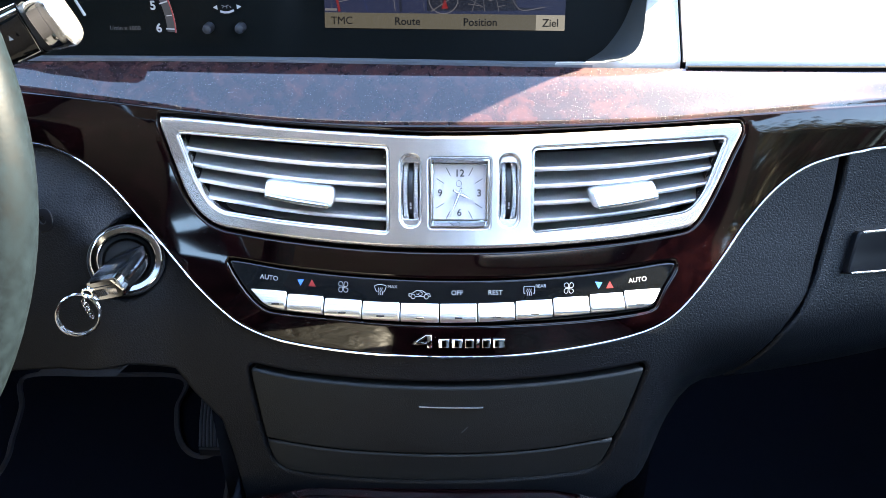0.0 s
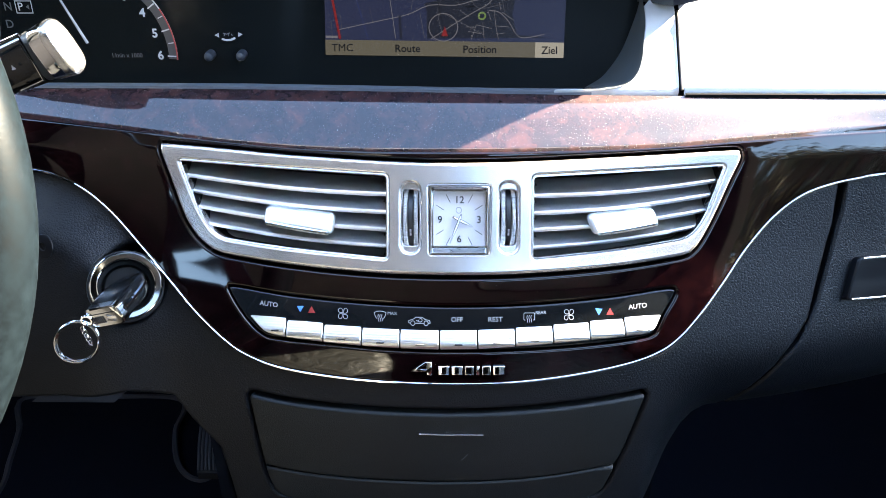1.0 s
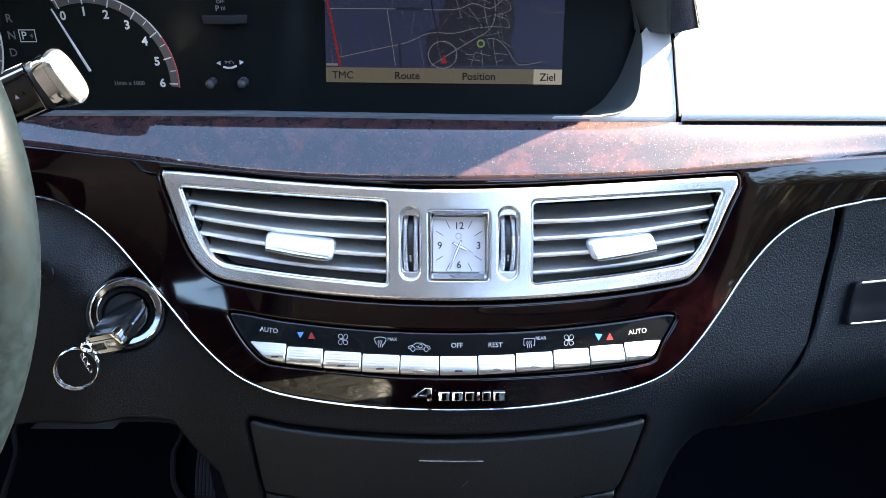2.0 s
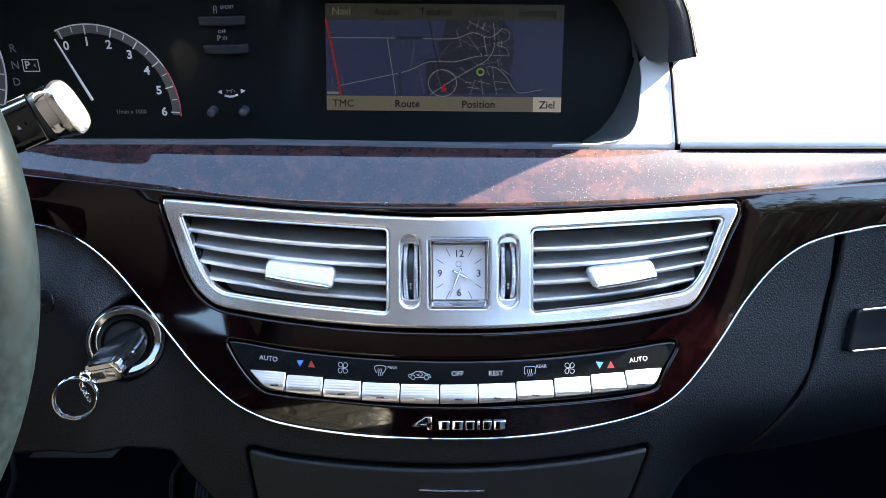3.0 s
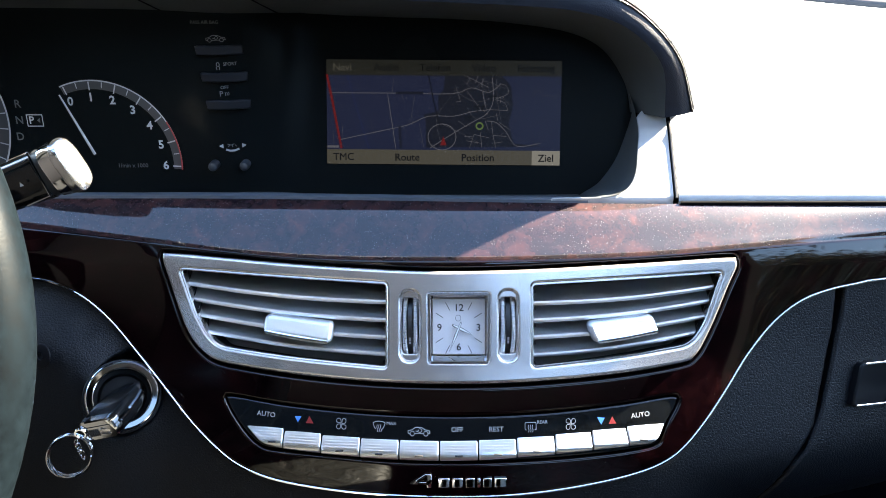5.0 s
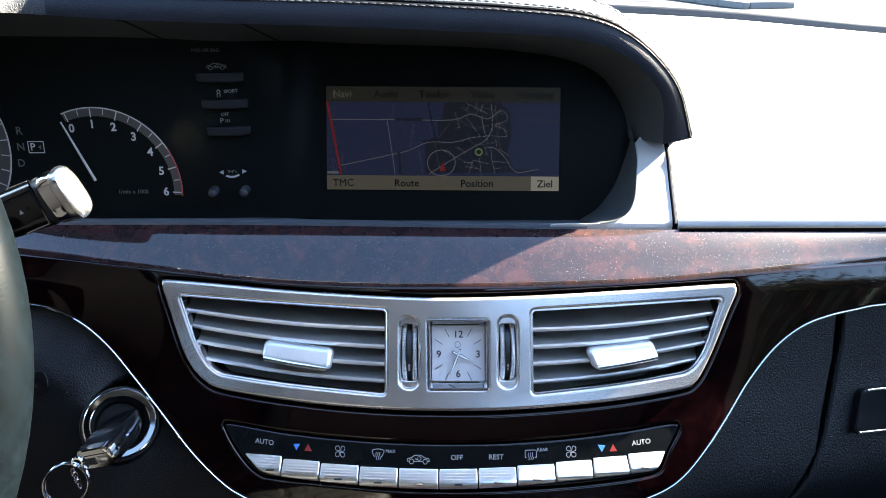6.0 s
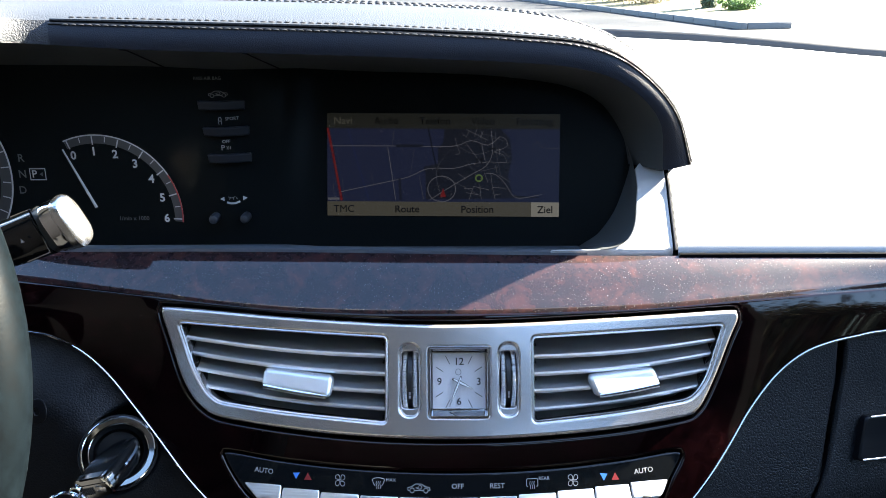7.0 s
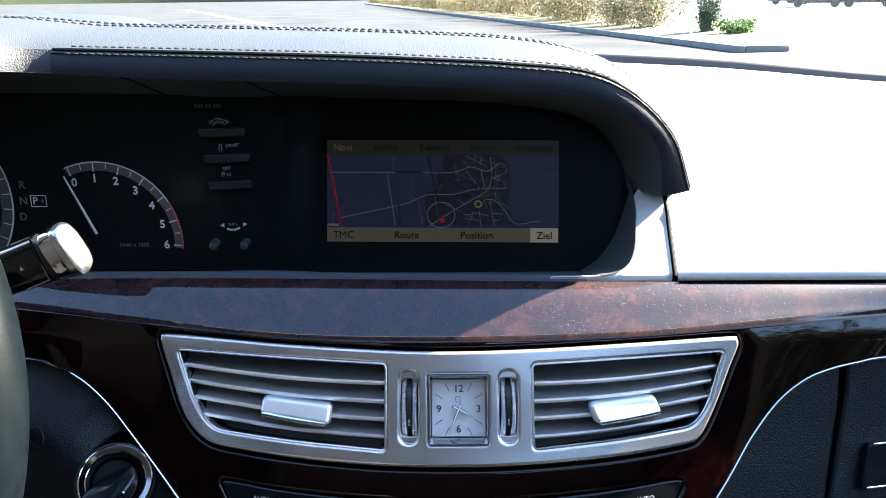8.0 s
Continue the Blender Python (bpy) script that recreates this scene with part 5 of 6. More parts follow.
def vent(name, loop, lines, tab, at, label):
    ob = thing(name, at, label, "air vent", "centre air vents")
    rows = [[on(F, x, z, h) for x, z in loop] for h in (.003, -.004, -.020, -.042)]
    bm = loft(rows, closed=True)
    bm.faces.new([bm.verts.new(p + Vector((0, 0, 0))) for p in rows[-1]])
    bmesh.ops.remove_doubles(bm, verts=bm.verts, dist=1e-6)
    part("duct", bm, DUCT, ob, "black duct behind the slats")
    for a, b in lines:
        rows = []
        for k in np.linspace(-.004, 1.004, 24):
            x, z = slat_line(a, b, k)
            c = on(F, x, z, -.002)
            back = Vector((0, .0180, .0030))
            lip = [Vector((0, .0018 * math.cos(w) + .0004, .0018 * math.sin(w) - .0004)) for w in (math.radians(v) for v in (70, 120, 160, 200, 240, 290))]
            sec = lip + [Vector((0, .004, -.0006)), back + Vector((0, 0, -.0006)), back + Vector((0, .001, .0)), back + Vector((0, 0, .0006)), Vector((0, .0035, .0012))]
            rows.append([c + q for q in sec])
        bm = loft(rows, closed=True)
        bm.faces.new([bm.verts.new(p) for p in rows[0]])
        bm.faces.new([bm.verts.new(p) for p in rows[-1]])
        bmesh.ops.remove_doubles(bm, verts=bm.verts, dist=1e-6)
        part("slat", bm, SLAT, ob, "silver slat")
    # pivot pins beside the inner edge
    for a, b in lines:
        e = b if abs(b[0]) < abs(a[0]) else a
        sgn = -1 if e[0] < 0 else 1
        c = on(F, e[0] + sgn * .0035, e[1] + .0068, -.010)
        part("pin", tube([c, c + Vector((0, -.004, .001))], .0008, 8), PLASTIC, ob)
    # the thumb tab
    z_top = max(q[1] for q in tab)
    t = part("tab", plate(rounded(tab, [.0050, .0045, .0035, .0035], 6), lift=.0040, edge=.0030, depth=.004, cell=.003, place=lambda x, z, h: on(F, x, z, h + .36 * (z_top - z))), TAB, ob, "smooth silver thumb tab")
    lo = [tab[3], ((tab[3][0] + tab[2][0]) / 2, (tab[3][1] + tab[2][1]) / 2 - .0004), tab[2]]
    part("tab_edge", tube([on(F, x, z + .001, .0078) for x, z in smooth_line([(lo[0][0] + .002, lo[0][1])] + [lo[1]] + [(lo[2][0] - .002, lo[2][1])], 6)], .0015, 8), STEEL, t, "polished lower edge")
    return ob


vent("air_vent", vl_loop, LEFT_SLATS, [(-.1300, .9182), (-.0835, .9140), (-.0850, .9012), (-.1306, .9064)], (-.12, .39, .895), "silver-slatted air vent with a thumb tab")
vent("air_vent", vr_loop, RIGHT_SLATS, [(.0818, .9138), (.1266, .9174), (.1298, .9064), (.0868, .9012)], (.11, .39, .895), "silver-slatted air vent with a thumb tab")

# thumb wheels in their slots
for (cx, cz), loop in zip(SLOTS, slot_loops):
    ob = thing("thumb_wheel", (cx, F(cx, cz), cz - .016), "knurled silver thumb wheel with a black centre band", "thumb wheel", "thumb wheels beside the clock")
    part("cup", plate(offset(loop, .0004), [rounded([(cx - .0054, cz + .0166), (cx + .0054, cz + .0166), (cx + .0054, cz - .0166), (cx - .0054, cz - .0166)], .003, 4)], lift=.0022, edge=.0008, depth=.004, cell=.004), SATIN, ob, "silver cup round the wheel")
    c = on(F, cx, cz, -.0155)
    up = (on(F, cx, cz + .01) - on(F, cx, cz - .01)).normalized()
    out = on(F, cx, cz, 1) - on(F, cx, cz, 0)
    for x0, x1, mat, lab, teeth in ((-.0050, -.0016, BEAD, "knurled bright rim", True), (-.0014, .0014, PLASTIC, "black centre band", False), (.0016, .0050, BEAD, "knurled bright rim", True)):
        rows = []
        for i in range(297):
            ang = -74 + 148 * i / 296
            a = math.radians(ang)
            r = .0212 + (.0011 * math.cos(math.radians(ang * 68)) if teeth else -.0004)
            w = .0010 if teeth else .0
            d = out * math.cos(a) + up * math.sin(a)
            rows.append([c + Vector((x, 0, 0)) + d * (r - q) for x, q in ((x0, .0025), (x0 + w * .3, .0006), (x0 + w, 0), (x1 - w, 0), (x1 - w * .3, .0006), (x1, .0025))])
        part("rim" if teeth else "band", loft(rows), mat, ob, lab, smooth=not teeth)
    for i, h in enumerate((-.0088, -.0115)):
        a = h / .0215
        q = c + out * .0216 * math.cos(a) + up * .0216 * math.sin(a)
        part("mark", box(q, (.0012, .0006, .0014 if i else .0022), 0, None), PRINT, ob, "small white mark")
    bm = plate(offset(loop, -.0005), lift=-.010, edge=.0005, depth=.002, cell=.01)
    part("well", bm, DARK, ob, "dark well")

# ---------------------------------------------------------------- analogue clock
clock = thing("clock", (0, .385, .89), "square analogue clock with silver dial in a chrome frame", "clock")
CIN = [(-.0190, .9280), (.0158, .9280), (.0159, .8952), (-.0190, .8952)]
CMID = [(-.0203, .9300), (.0171, .9300), (.0168, .8918), (-.0199, .8918)]


def mitred(corners, k=12):
    """A four-sided loop with k steps a side, so that loops of one kind match point by point."""
    return [tuple(np.array(a) + (np.array(b) - np.array(a)) * i / k) for a, b in zip(corners, corners[1:] + corners[:1]) for i in range(k)]


bm = loft([[on(F, x, z, h) for x, z in mitred(loop)] for loop, h in ((CLOCK, .0030), (CLOCK, .0062), (CMID, .0060), (CIN, .0004))], closed=True)
part("frame", bm, DIM_CHROME, clock, "polished chrome frame sloping in to the dial")
# thin bright tubes stand in for the highlights along the frame
for loop, h in ((offset(clock_loop, -.0004), .0058), (rounded(CIN, .0006, 2), .0012)):
    part("frame_edge", tube([on(F, x, z, h) for x, z in dense(loop, .004)], .00055, 6, closed=True), CHROME, clock, "chrome tube added for the frame's bright outline")
part("dial", plate([(a * 1.01, b) for a, b in CIN], lift=.0, edge=.0004, depth=.002, cell=.008, place=lambda x, z, h: on(F, x, z, h - .05 * (z - .8952))), DIAL, clock, "silver dial")
CX, CZ = -.0016, .9108
for s, dx, dz in (("12", 0, .0118), ("3", .0130, 0), ("6", 0, -.0115), ("9", -.0128, 0)):
    lettering(s, .0066, CX + dx, CZ + dz, F, clock, PRINT_BLACK, .0004, "figure")
for h in (1, 2, 4, 5, 7, 8, 10, 11):
    a = math.radians(90 - 30 * h)
    k = 1 / max(abs(math.cos(a)), abs(math.sin(a)))
    ink([[(CX + math.cos(a) * k * r, CZ + math.sin(a) * k * r) for r in (.0105, .0150)]], F, .00042, clock, PRINT_BLACK, "hour_mark", .0004)
ink([arc(CX - .0004, CZ + .0058, .0018, 0, 360, 16)], F, .0003, clock, GREY_PRINT, "emblem_ring", .0004)


def hand(angle, length, tail, width, lift, name, mat):
    a = math.radians(90 - angle)
    d, w = np.array([math.cos(a), math.sin(a)]), np.array([-math.sin(a), math.cos(a)])
    o = np.array([CX, CZ])
    pts = [o - d * tail - w * width * .3, o + d * length * .3 - w * width / 2, o + d * length, o + d * length * .3 + w * width / 2, o - d * tail + w * width * .3]
    part(name, plate([tuple(p) for p in pts], lift=lift, edge=.0001, depth=.0004, cell=.01), mat, clock, "slim polished hand")


for grow, rise, tone in ((.0007, -.0005, PRINT_BLACK), (0, 0, HAND)):
    hand(114, .0095 + grow, .004 + grow, .0013 + grow, .0022 + rise, "hour_hand", tone)
    hand(204, .0150 + grow, .003 + grow, .0012 + grow, .0028 + rise, "minute_hand", tone)
gl2 = bpy.data.materials.new("clock_glass")
gl2.use_nodes = True
n2, l2 = gl2.node_tree.nodes, gl2.node_tree.links
n2.remove(n2["Principled BSDF"])
t2, g2, m2 = n2.new("ShaderNodeBsdfTransparent"), n2.new("ShaderNodeBsdfGlossy"), n2.new("ShaderNodeMixShader")
g2.inputs["Roughness"].default_value = 0.01
m2.inputs[0].default_value = 0.04
l2.new(t2.outputs[0], m2.inputs[1])
l2.new(g2.outputs[0], m2.inputs[2])
l2.new(m2.outputs[0], n2["Material Output"].inputs[0])
bm = bmesh.new()
bm.faces.new([bm.verts.new(on(F, x, z, .0036)) for x, z in CMID])
pane = part("glass", bm, gl2, clock, "clear cover glass", smooth=False)
pane.visible_shadow = False

# ---------------------------------------------------------------- climate control panel
climate = thing("climate_panel", (-.006, .355, .834), "glossy black climate panel above a row of ribbed silver buttons", "climate control")
part("faceplate", plate(cp_loop, lift=.0024, edge=.0012, depth=.006, cell=.009), GLOSS, climate, "glossy black faceplate")
BT = [(-.1470, .8541), (-.1165, .8510), (-.0915, .8491), (-.0659, .8476), (-.0405, .8469), (-.0144, .8465), (.0108, .8469), (.0357, .8480), (.0607, .8493), (.0850, .8508), (.1080, .8522), (.1354, .8539)]
BB = [(-.1300, .8410), (-.1168, .8393), (-.0916, .8376), (-.0660, .8362), (-.0405, .8353), (-.0144, .8350), (.0110, .8354), (.0359, .8366), (.0609, .8380), (.0853, .8393), (.1091, .8405), (.1273, .8417)]
for i in range(11):
    a, b, c, d = BT[i], BT[i + 1], BB[i + 1], BB[i]
    g = .00035
    face = rounded([(d[0] + g, d[1]), (c[0] - g, c[1]), (b[0] - g, b[1]), (a[0] + g, a[1])], [.006 if i == 0 else .0008, .006 if i == 10 else .0008, .0008, .0008], 4)
    cz = (a[1] + b[1] + c[1] + d[1]) / 4

    def bulged(x, z, h, z0=min(d[1], c[1]), hh=.0125):
        k = min(max((z - z0) / hh, 0), 1)
        return on(F, x, z, h - .0055 * k - .0030 * max(0, 1 - k / .30) ** 1.5)
    button = part("button", plate(face, lift=.0075, edge=.0009, depth=.006, cell=.0022, place=bulged), RIBBED, climate, "ribbed silver push button")
    if i not in (1, 8, 9):
        mx, mz = (c[0] + d[0]) / 2, (c[1] + d[1]) / 2
        part("notch", box(on(F, mx, mz + .0032, .0066), (.0052, .0012, .0007), .0003), PRINT_BLACK, button, "small black indicator")
ICONS = [(-.1285, .8583), (-.1033, .8567), (-.0784, .8550), (-.0518, .8541), (-.0276, .8530), (-.0028, .8527), (.0225, .8528), (.0473, .8540), (.0712, .8548), (.0948, .8561), (.1174, .8580)]
L = .0029
for i, s in ((0, "AUTO"), (5, "OFF"), (6, "REST"), (10, "AUTO")):
    lettering(s, .0045, *ICONS[i], F, climate, PRINT, L, "lettering", turn=(-4 if i == 0 else 4 if i == 10 else 0))
for i in (1, 9):
    x, z = ICONS[i]
    blot([(x - .0060, z + .0014), (x - .0014, z + .0017), (x - .0039, z - .0021)] if i == 1 else [(x - .0062, z + .0020), (x - .0012, z + .0014), (x - .0036, z - .0024)], F, climate, PRINT_BLUE, "cold_mark", L)
    blot([(x + .0014, z - .0022), (x + .0064, z - .0022), (x + .0038, z + .0020)], F, climate, PRINT_RED, "warm_mark", L)
PETAL = [(.0004, 0), (.0022, -14), (.0034, 2), (.0038, 24), (.0034, 44), (.0022, 52), (.0013, 44), (.0004, 0)]
for i in (2, 8):
    x, z = ICONS[i]
    blades = [[(x + r * math.cos(radians(a + q)), z + r * math.sin(radians(a + q))) for r, a in PETAL] for q in (22, 112, 202, 292)]
    ink([smooth_line(b, 3) for b in blades], F, .00036, climate, PRINT, "fan_symbol", L)


def rising(x, z, w):
    """Three wavy lines of warm air."""
    return [smooth_line([(x + d, z - .0030), (x + d + .0003, z - .0018), (x + d - .0003, z - .0004), (x + d, z + .0010)], 3) for d in (-w, 0, w)]


x, z = ICONS[3]
shade_line = smooth_line([(x - .0039, z - .0014), (x - .0047, z - .0006), (x - .0056, z + .0014), (x - .0056, z + .0021), (x - .0038, z + .0028), (x - .0018, z + .0030), (x + .0002, z + .0028), (x + .0019, z + .0022), (x + .0019, z + .0014), (x + .0010, z - .0006), (x + .0002, z - .0014)], 3)
ink([shade_line] + rising(x - .0018, z, .0012), F, .00042, climate, PRINT, "screen_symbol", L)
lettering("MAX", .0030, x + .0062, z + .0018, F, climate, PRINT, L)
car_symbol(*ICONS[4], .0142, F, climate, PRINT)
bpy.data.objects["car_symbol.001"].location.y -= .0028
x, z = ICONS[7]
ink([rounded([(x + .0012, z - .0018), (x + .0012, z + .0024), (x - .0060, z + .0024), (x - .0060, z - .0018)], .0008, 3), [(x + .0012, z - .0018), (x + .0012, z + .0008)]] + rising(x - .0024, z - .0001, .0013), F, .00042, climate, PRINT, "screen_symbol", L)
lettering("REAR", .0030, x + .0052, z + .0024, F, climate, PRINT, L)

# chrome badge: plain upright blocks
badge = thing("badge", (-.002, .336, .819), "raised chrome badge of plain blocks on the wood", "badge")
bm = plate([(-.0333, .8215), (-.0225, .8215), (-.0225, .8195), (-.0195, .8195), (-.0195, .8275), (-.0235, .8275)], [[(-.0290, .8228), (-.0228, .8228), (-.0228, .8262)]], lift=.0052, edge=.0003, depth=.002, cell=.01)
part("block", bm, CHROME, badge)
for x0, x1 in ((-.0150, -.0078), (-.0062, .0010), (.0026, .0086), (.0102, .0122), (.0140, .0196), (.0212, .0290)):
    part("block", plate([(x0, .8196), (x1, .8196), (x1, .8250), (x0, .8250)], lift=.0050, edge=.0005, depth=.002, cell=.01), CHROME, badge)

# ---------------------------------------------------------------- drawer below the wood
drawer = thing("storage_drawer", (-.008, .32, .713), "closed black storage drawer with a thin chrome grip line", "drawer")
GROOVE = mono([-.1404, -.1026, -.0457, -.0055, .0547, .1109], [.7417, .7379, .7361, .7361, .7390, .7466])
up_half = [p for p in drawer_loop if p[1] > GROOVE(p[0]) + .001]
lo_half = [p for p in drawer_loop if p[1] < GROOVE(p[0]) - .001]
k0 = max(range(len(up_half)), key=lambda i: np.hypot(up_half[i][0] - up_half[i - 1][0], up_half[i][1] - up_half[i - 1][1]))
up_half = up_half[k0:] + up_half[:k0]
k0 = max(range(len(lo_half)), key=lambda i: np.hypot(lo_half[i][0] - lo_half[i - 1][0], lo_half[i][1] - lo_half[i - 1][1]))
lo_half = lo_half[k0:] + lo_half[:k0]
xs = np.linspace(.1085, -.1385, 24)
part("front", plate(up_half + [(x, GROOVE(x) + .0004) for x in (xs if up_half[-1][0] > 0 else xs[::-1])], lift=.0005, edge=.0022, depth=.01, cell=.012), DRAWER_SKIN, drawer, "soft black drawer front, lightly scratched")
part("lower_front", plate(lo_half + [(x, GROOVE(x) - .0004) for x in (xs if lo_half[-1][0] > 0 else xs[::-1])], lift=.0005, edge=.0018, depth=.01, cell=.012), DRAWER_SKIN, drawer, "soft black lower strip")
part("grip_line", tube([on(F, x, .7757 - .0005 * math.cos(x * 60), .0010) for x in np.linspace(-.0283, .0157, 12)], .0006, 6), BEAD, drawer, "thin chrome grip line")
ink([[(.0010, .7555), (.0028, .7572), (.0052, .7600)]], F, .0006, drawer, GREY_PLASTIC, "scratch", .0009)

console = thing("centre_console", (0, .15, .25), "dark centre console with burl wood and carpeted sides", "console")
rows = [[Vector((x, .31 - .33 * k, .705 - .05 * k - .02 * step(.08, .17, abs(x + .02)))) for x in np.linspace(-.16, .118, 12)] for k in (0, .1, .2, .4, .7, 1)]
part("console_top", loft(rows), WOOD, console, "dark reddish burl wood")
rows = [[Vector((-.165 - .012 * k, y, .70 - .45 * k - .05 * (.31 - y))) for k in np.linspace(0, 1, 6)] for y in (.33, .2, 0, -.3)]
part("console_side", loft(rows), CARPET, console, "navy carpeted side")
rows = [[Vector((.122 + .012 * k, y, .70 - .45 * k - .05 * (.31 - y))) for k in np.linspace(0, 1, 6)] for y in (.33, .2, 0, -.3)]
part("console_side", loft(rows), CARPET, console, "navy carpeted side")
rows = [[Vector((-.19 - .01 * k, y, .765 - .52 * k)) for k in np.linspace(0, 1, 6)] for y in (.95, .6, .36)]
part("tunnel_side", loft(rows), CARPET, console, "navy carpeted tunnel side")
rows = [[Vector((.15 + .02 * k, y, .765 - .52 * k)) for k in np.linspace(0, 1, 6)] for y in (.95, .6, .36)]
part("tunnel_side", loft(rows), CARPET, console, "navy carpeted tunnel side")

# ---------------------------------------------------------------- ignition, key, ring
ignition = thing("ignition_switch", (-.2267, .36, .847), "round ignition switch in a bright metal ring", "ignition switch")
IC = on(FL, -.2268, .8668, .004)
inn = (on(FL, -.2268, .8668, 1) - on(FL, -.2268, .8668, 0))
ax = Vector((1, .15, 0)).normalized()
ax = (ax - inn * ax.dot(inn)).normalized()
az = inn.cross(ax)


def lathe(profile, centre, axis, ux, uz, n=48):
    return loft([[centre + (ux * math.cos(2 * math.pi * k / n) + uz * math.sin(2 * math.pi * k / n)) * r + axis * h for k in range(n)] for r, h in profile], closed=True)


part("ring", lathe([(.0222, -.004), (.0222, .0026), (.0215, .0034), (.0185, .0036), (.0179, .0028), (.0176, -.010)], IC, inn, ax, az), DARK_CHROME, ignition, "bright metal ring")
# two thin tubes stand in for highlights on the ring's edges
for r_, h_ in ((.0221, .0028), (.0181, .0030)):
    part("ring_edge", tube([IC + inn * h_ + (ax * math.cos(a) + az * math.sin(a)) * r_ for a in np.linspace(0, 2 * math.pi, 49)[:-1]], .0006, 6, closed=True), CHROME, ignition, "chrome tube added for the ring's edge highlight")
part("recess", lathe([(.0246, -.0046), (.0240, -.002), (.0222, -.0025)], IC, inn, ax, az), PLASTIC, ignition, "black plastic surround")
part("barrel", lathe([(.0176, -.010), (.0155, -.0105), (.0135, -.006), (.0125, -.0055), (.0001, -.0058)], IC, inn, ax, az), DUCT, ignition, "black lock barrel")

key = thing("car_key", (-.230, .345, .86), "black and chrome car key in the ignition", "key")
K0, K1 = Vector((-.2197, .364, .8712)), Vector((-.2243, .3250, .8698))
kd = (K1 - K0).normalized()
kx = Vector((.955, 0, .29))
kx = (kx - kd * kx.dot(kd)).normalized()
kz = kx.cross(kd)


def key_body(stations, n=32, power=6.0):
    rows = []
    for t, w, h in stations:
        c = K0.lerp(K1, t)
        row = []
        for k in range(n):
            a = 2 * math.pi * k / n
            ca, sa = math.cos(a), math.sin(a)
            row.append(c + kx * w * math.copysign(abs(ca) ** (2 / power), ca) + kz * h * math.copysign(abs(sa) ** (2 / power), sa))
        rows.append(row)
    bm = loft(rows, closed=True)
    bm.faces.new([bm.verts.new(p) for p in rows[0]])
    bm.faces.new([bm.verts.new(p) for p in rows[-1]])
    bmesh.ops.remove_doubles(bm, verts=bm.verts, dist=1e-6)
    return bm


part("body", key_body([(-.10, .0064, .0040), (.06, .0098, .0056), (.30, .0124, .0070), (.62, .0130, .0074), (.90, .0122, .0070)]), KEY_BLACK, key, "glossy black key body")
part("chrome_end", key_body([(.86, .0122, .0070), (.87, .0128, .0075), (.99, .0124, .0072), (1.01, .0115, .0064)]), CHROME, key, "chrome key end")
part("side_trim", tube([K0.lerp(K1, t) + kx * w - kz * .001 for t, w in ((.12, .0102), (.35, .0123), (.6, .0128), (.88, .0122))], .0019, 8), CHROME, key, "chrome side trim")
part("side_trim", tube([K0.lerp(K1, t) - kx * w + kz * .001 for t, w in ((.12, .0102), (.30, .0122), (.5, .0127), (.88, .0122))], .0014, 8), CHROME, key, "chrome side trim")
for i in range(6):
    c = K1 + kd * .0004 + kx * (-.0078 + i * .0014) + kz * .0014
    part("ridge", tube([c - kz * .0025, c + kz * .0025], .0005, 5), PLASTIC, key)
part("end_line", tube([K1 + kd * .0004 + kx * t - kz * .0030 for t in (-.0100, 0, .0100)], .0003, 5), PLASTIC, key)
part("slider", box(K1 + kd * .0003 + kx * .0045 + kz * .0014, (.007, .001, .0045), .0006), SATIN, key, "satin slider")
ring = thing("key_ring", (-.2452, .323, .838), "polished steel key ring hanging from the key on a short chain", "key ring")
RC = Vector((-.2456, .3225, .8512))
rx, rz = Vector((.98, .12, .1)).normalized(), Vector((0, .25, .97)).normalized()
bm = tube([RC + rx * .0138 * math.cos(a) + rz * .0138 * math.sin(a) for a in np.linspace(0, 2 * math.pi, 49)[:-1]], .0009, 8, closed=True)
part("ring", bm, STEEL, ring)
bm = tube([RC + rx * .0135 * math.cos(a) + rz * .0135 * math.sin(a) + Vector((0, .0016, 0)) for a in np.linspace(0, 2 * math.pi, 49)[:-1]], .0008, 8, closed=True)
part("ring", bm, STEEL, ring)
lug = Vector((-.2365, .3250, .8668))
part("lug", tube([lug + Vector((.0032 * math.cos(a), 0, .0032 * math.sin(a))) for a in np.linspace(0, 2 * math.pi, 17)[:-1]], .0009, 6, closed=True), CHROME, ring)
for i in range(5):
    c = Vector((-.2385 + .0006 * i, .3215, .8628 - .0027 * i))
    w = Vector((.0012, .0003, 0)) if i % 2 else Vector((.0003, .0012, 0))
    part("chain_link", tube([c + w * math.cos(a) + Vector((0, 0, .0021)) * math.sin(a) for a in np.linspace(0, 2 * math.pi, 13)[:-1]], .0005, 5, closed=True), CHROME, ring)

# ---------------------------------------------------------------- steering wheel and gear lever
wheel = thing("steering_wheel", (-.3645, .21, .83), "grey leather-wrapped steering wheel rim, worn smooth", "steering wheel")
WC, wu = Vector((-.3645, .21, 1.0)), Vector((0, .407, .914))
rim_pts = [WC + Vector((1, 0, 0)) * .1735 * math.cos(a) + wu * .1735 * math.sin(a) for a in np.linspace(0, 2 * math.pi, 97)[:-1]]
part("rim", tube(rim_pts, .0165, 20, closed=True), LEATHER_RIM, wheel, "grey worn leather")
hubn = Vector((0, -.914, .407))
part("hub", lathe([(.0001, .012), (.05, .010), (.068, .0), (.070, -.02), (.04, -.07), (.03, -.16)], WC - hubn * .03, hubn, Vector((1, 0, 0)), wu, 32), DARK, wheel, "black hub")
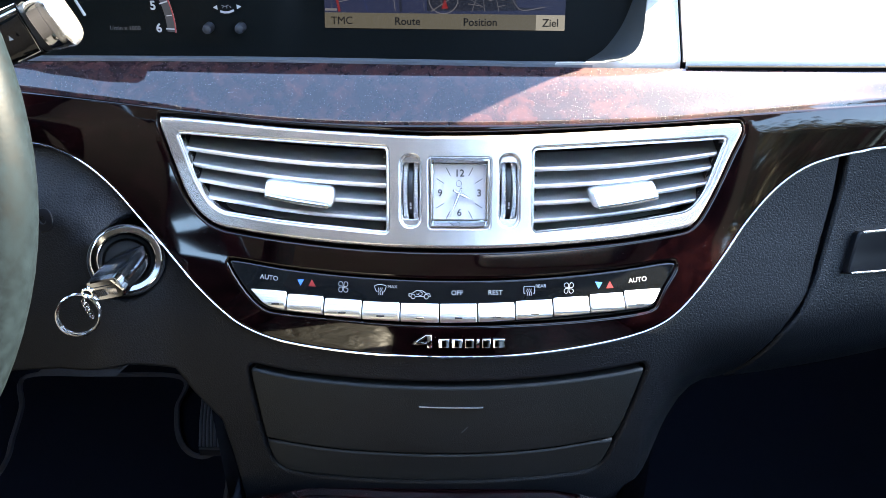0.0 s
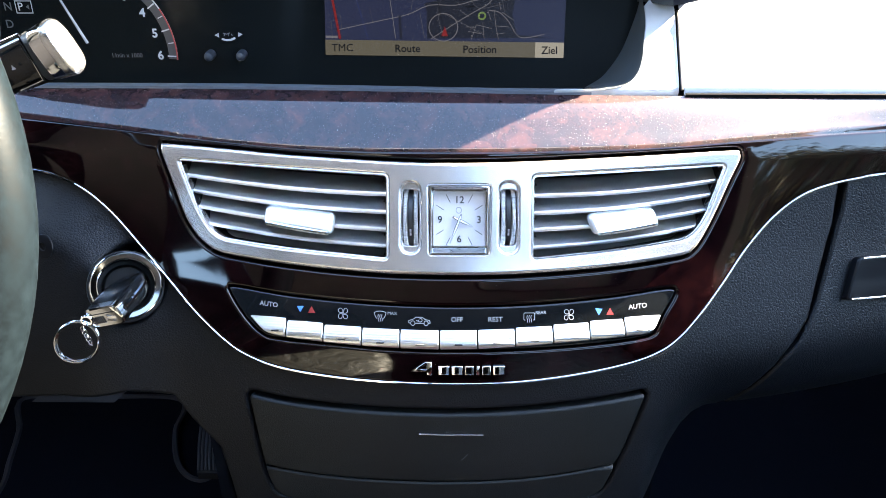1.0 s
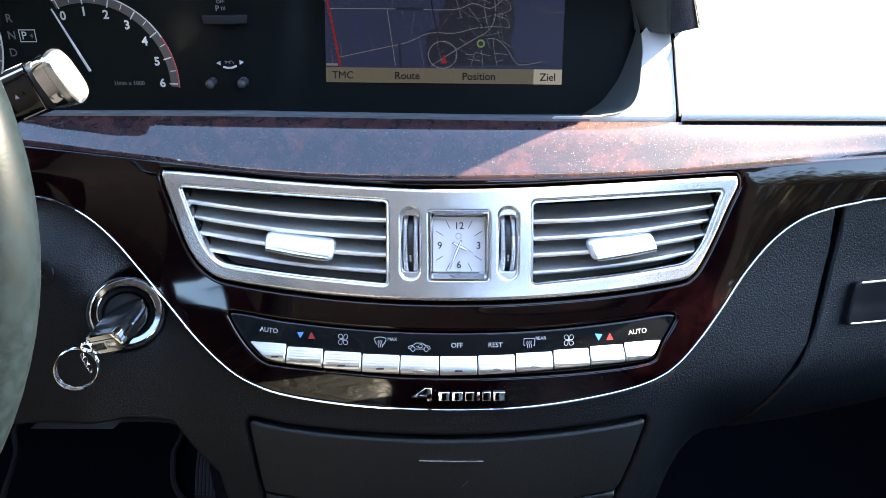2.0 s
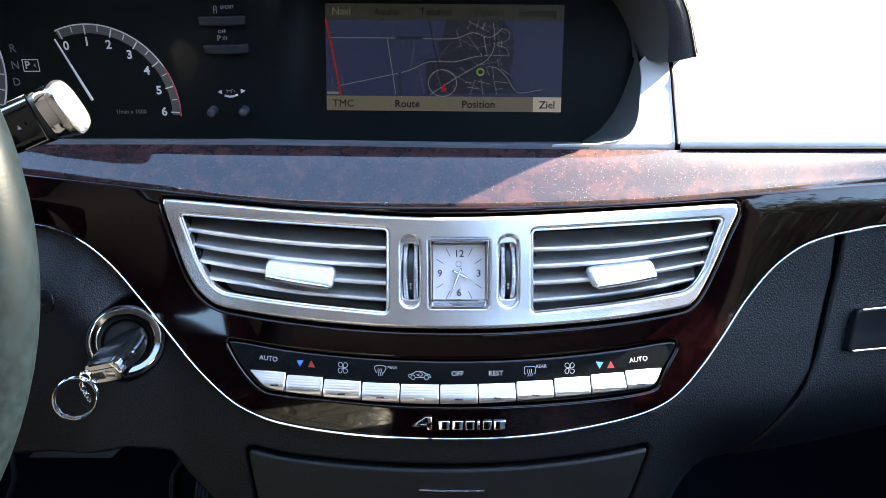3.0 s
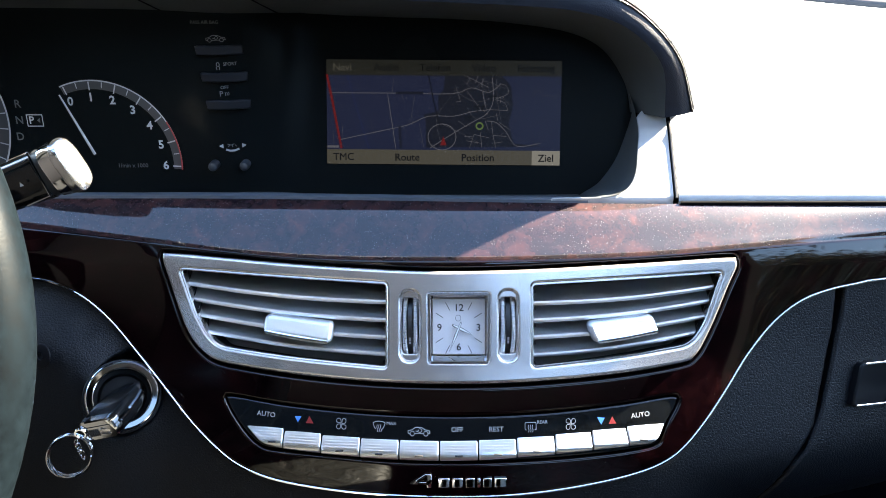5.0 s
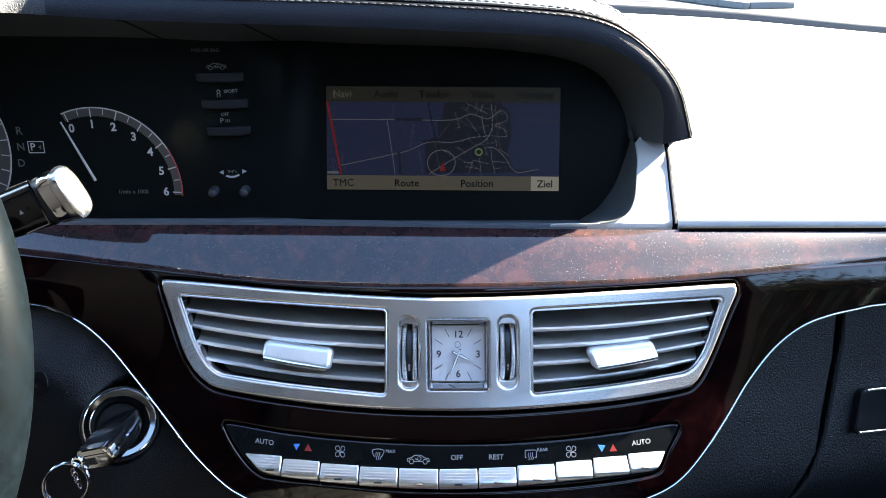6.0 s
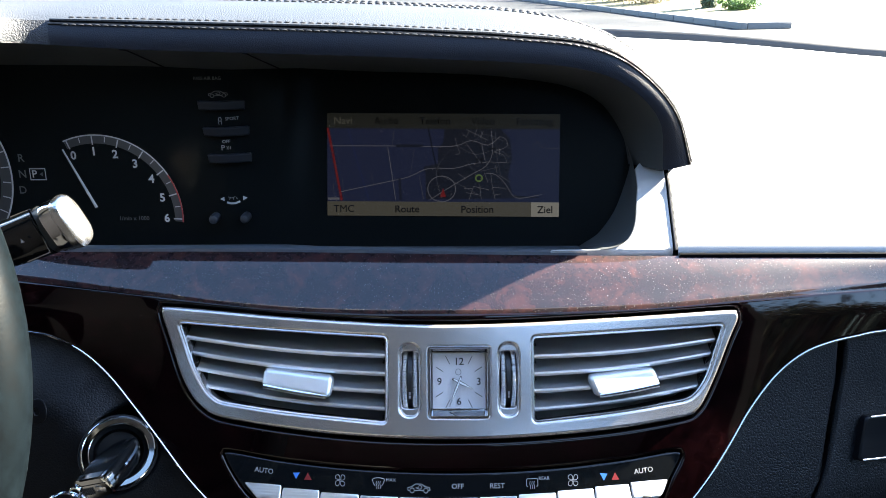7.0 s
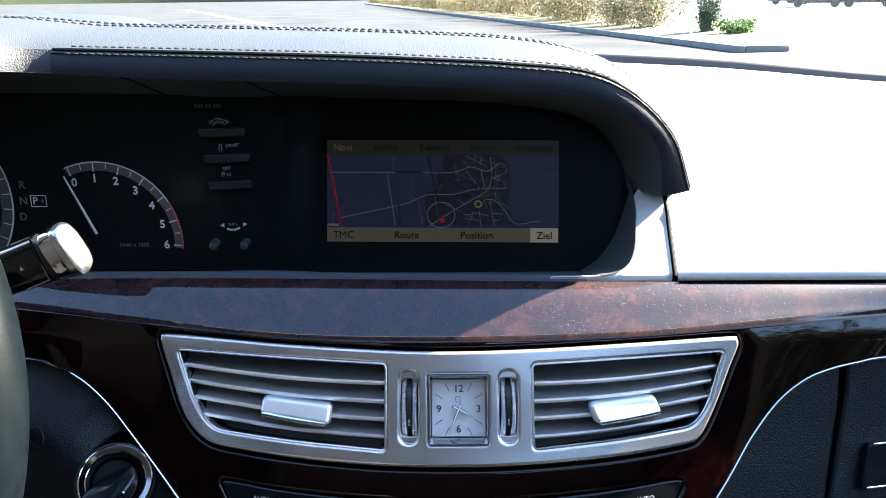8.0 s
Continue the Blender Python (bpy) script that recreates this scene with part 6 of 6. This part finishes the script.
for sx in (-1, 1):
    part("spoke", tube([WC - hubn * .028 + Vector((sx * .06, 0, 0)), WC - hubn * .02 + Vector((sx * .12, 0, 0)) - wu * .004, WC + Vector((sx * .165, 0, 0)) - wu * .006], [.022, .014, .012], 12, flat=.5), DARK, wheel, "black spoke")

lever = thing("gear_lever", (-.25, .37, 1.0), "black gear lever on the column with a chrome end", "gear lever")


def lever_body(stations, n=24, power=3.2):
    rows = []
    for c, w, h in stations:
        c = Vector(c)
        row = []
        for k in range(n):
            a = 2 * math.pi * k / n
            ca, sa = math.cos(a), math.sin(a)
            row.append(c + Vector((-.36, -.1, .93)) * h * math.copysign(abs(ca) ** (2 / power), ca) + Vector((0, 1, .25)) * w * math.copysign(abs(sa) ** (2 / power), sa))
        rows.append(row)
    bm = loft(rows, closed=True)
    bm.faces.new([bm.verts.new(p) for p in rows[0]])
    bm.faces.new([bm.verts.new(p) for p in rows[-1]])
    bmesh.ops.remove_doubles(bm, verts=bm.verts, dist=1e-6)
    return bm


part("stalk", lever_body([((-.335, .385, .987), .006, .0120), ((-.258, .370, 1.0165), .0075, .0138), ((-.2440, .3675, 1.0220), .0078, .0142)]), GLOSS, lever, "glossy black stalk")
part("gap", lever_body([((-.2440, .3675, 1.0220), .0074, .0136), ((-.2385, .3665, 1.0241), .0074, .0138)]), PLASTIC, lever)
part("chrome_band", lever_body([((-.2385, .3665, 1.0241), .0082, .0148), ((-.2340, .3658, 1.0258), .0086, .0153), ((-.2305, .3652, 1.0270), .0084, .0153)]), CHROME, lever, "flat chrome band")
part("chrome_end", lever_body([((-.2305, .3652, 1.0270), .0080, .0148), ((-.2300, .365, 1.0272), .0088, .0155), ((-.2275, .3645, 1.0281), .0092, .0157), ((-.2248, .364, 1.0286), .0089, .0151), ((-.2233, .364, 1.0287), .0078, .0134), ((-.2226, .364, 1.0286), .0050, .0095)]), CAP_CHROME, lever, "polished chrome end cap")
part("inlay_trim", tube([Vector(p) for p in ((-.2600, .3610, 1.0318), (-.2478, .3596, 1.0368), (-.2402, .3596, 1.0108), (-.2560, .3612, 1.0040))], .0007, 6), CHROME, lever, "fine chrome line round the inlay")
blot([(-.2562, 1.0166), (-.2535, 1.0174), (-.2556, 1.0196)], lambda x, z: .3585, lever, PRINT, "arrow", 0)

# ---------------------------------------------------------------- footwell
pedal = thing("accelerator_pedal", (-.35, .72, .30), "black ribbed accelerator pedal in the footwell", "pedal")
rows = [[Vector((-.378 + .03 * k + .016 * t, .756 - .085 * t, .372 - .02 * t + h)) for k in (0, .5, 1)] for t, h in ((0, -.012), (0, 0), (.5, .003), (1, 0), (1, -.012))]
part("plate", loft(rows), PLASTIC, pedal, "black pedal plate")
for i in range(6):
    p0 = Vector((-.376 + .0052 * i, .752, .376))
    part("rib", tube([p0, p0 + Vector((.008, -.042, -.006)), p0 + Vector((.016, -.080, -.019))], .0016, 6), GREY_PLASTIC, pedal)
part("stem", tube([Vector((-.36, .75, .36)), Vector((-.355, .84, .36)), Vector((-.35, .93, .42))], .010, 8), PLASTIC, pedal, "black steel arm")
MESHY = grainy("woven_trim", (0.032, 0.033, 0.042), 0.8, 0.0, 500.0, 0.9, 0.5)
bm = loft([[Vector((a, .360, .7665)), Vector((a + .010, .372, .7720)), Vector((a + .012, .374, .7760))] for a in np.linspace(-.3181, -.2565, 8)])
part("kick_trim", bm, MESHY, dashboard, "grey woven trim under the dashboard")
floor_mat = thing("floor_mat", (-.55, .6, .25), "navy velour floor mat with a piped edge", "floor mat")
loop = smooth_line([(-.729, .880), (-.700, .807), (-.680, .740), (-.665, .684), (-.663, .560), (-.60, .30), (-.36, .30), (-.321, .600), (-.345, .710), (-.376, .706), (-.403, .718), (-.428, .752), (-.448, .809), (-.463, .880), (-.60, .885)], 6, True)
part("velour", plate(loop, lift=.012, edge=.004, depth=.004, cell=.05, place=lambda x, y, h: Vector((x, y, .286 + h))), CARPET, floor_mat, "navy velour")
part("edging", tube([Vector((x, y, .298)) for x, y in loop], .0045, 6, closed=True), MESHY, floor_mat, "paler piped edging")
slope = loft([[Vector((x, y, z)) for y, z in ((.30, .225), (.40, .284), (.60, .285), (.90, .285))] for x in (-.79, -.5, -.30)])
part("foot_rest", slope, CARPET, dashboard, "navy carpet")
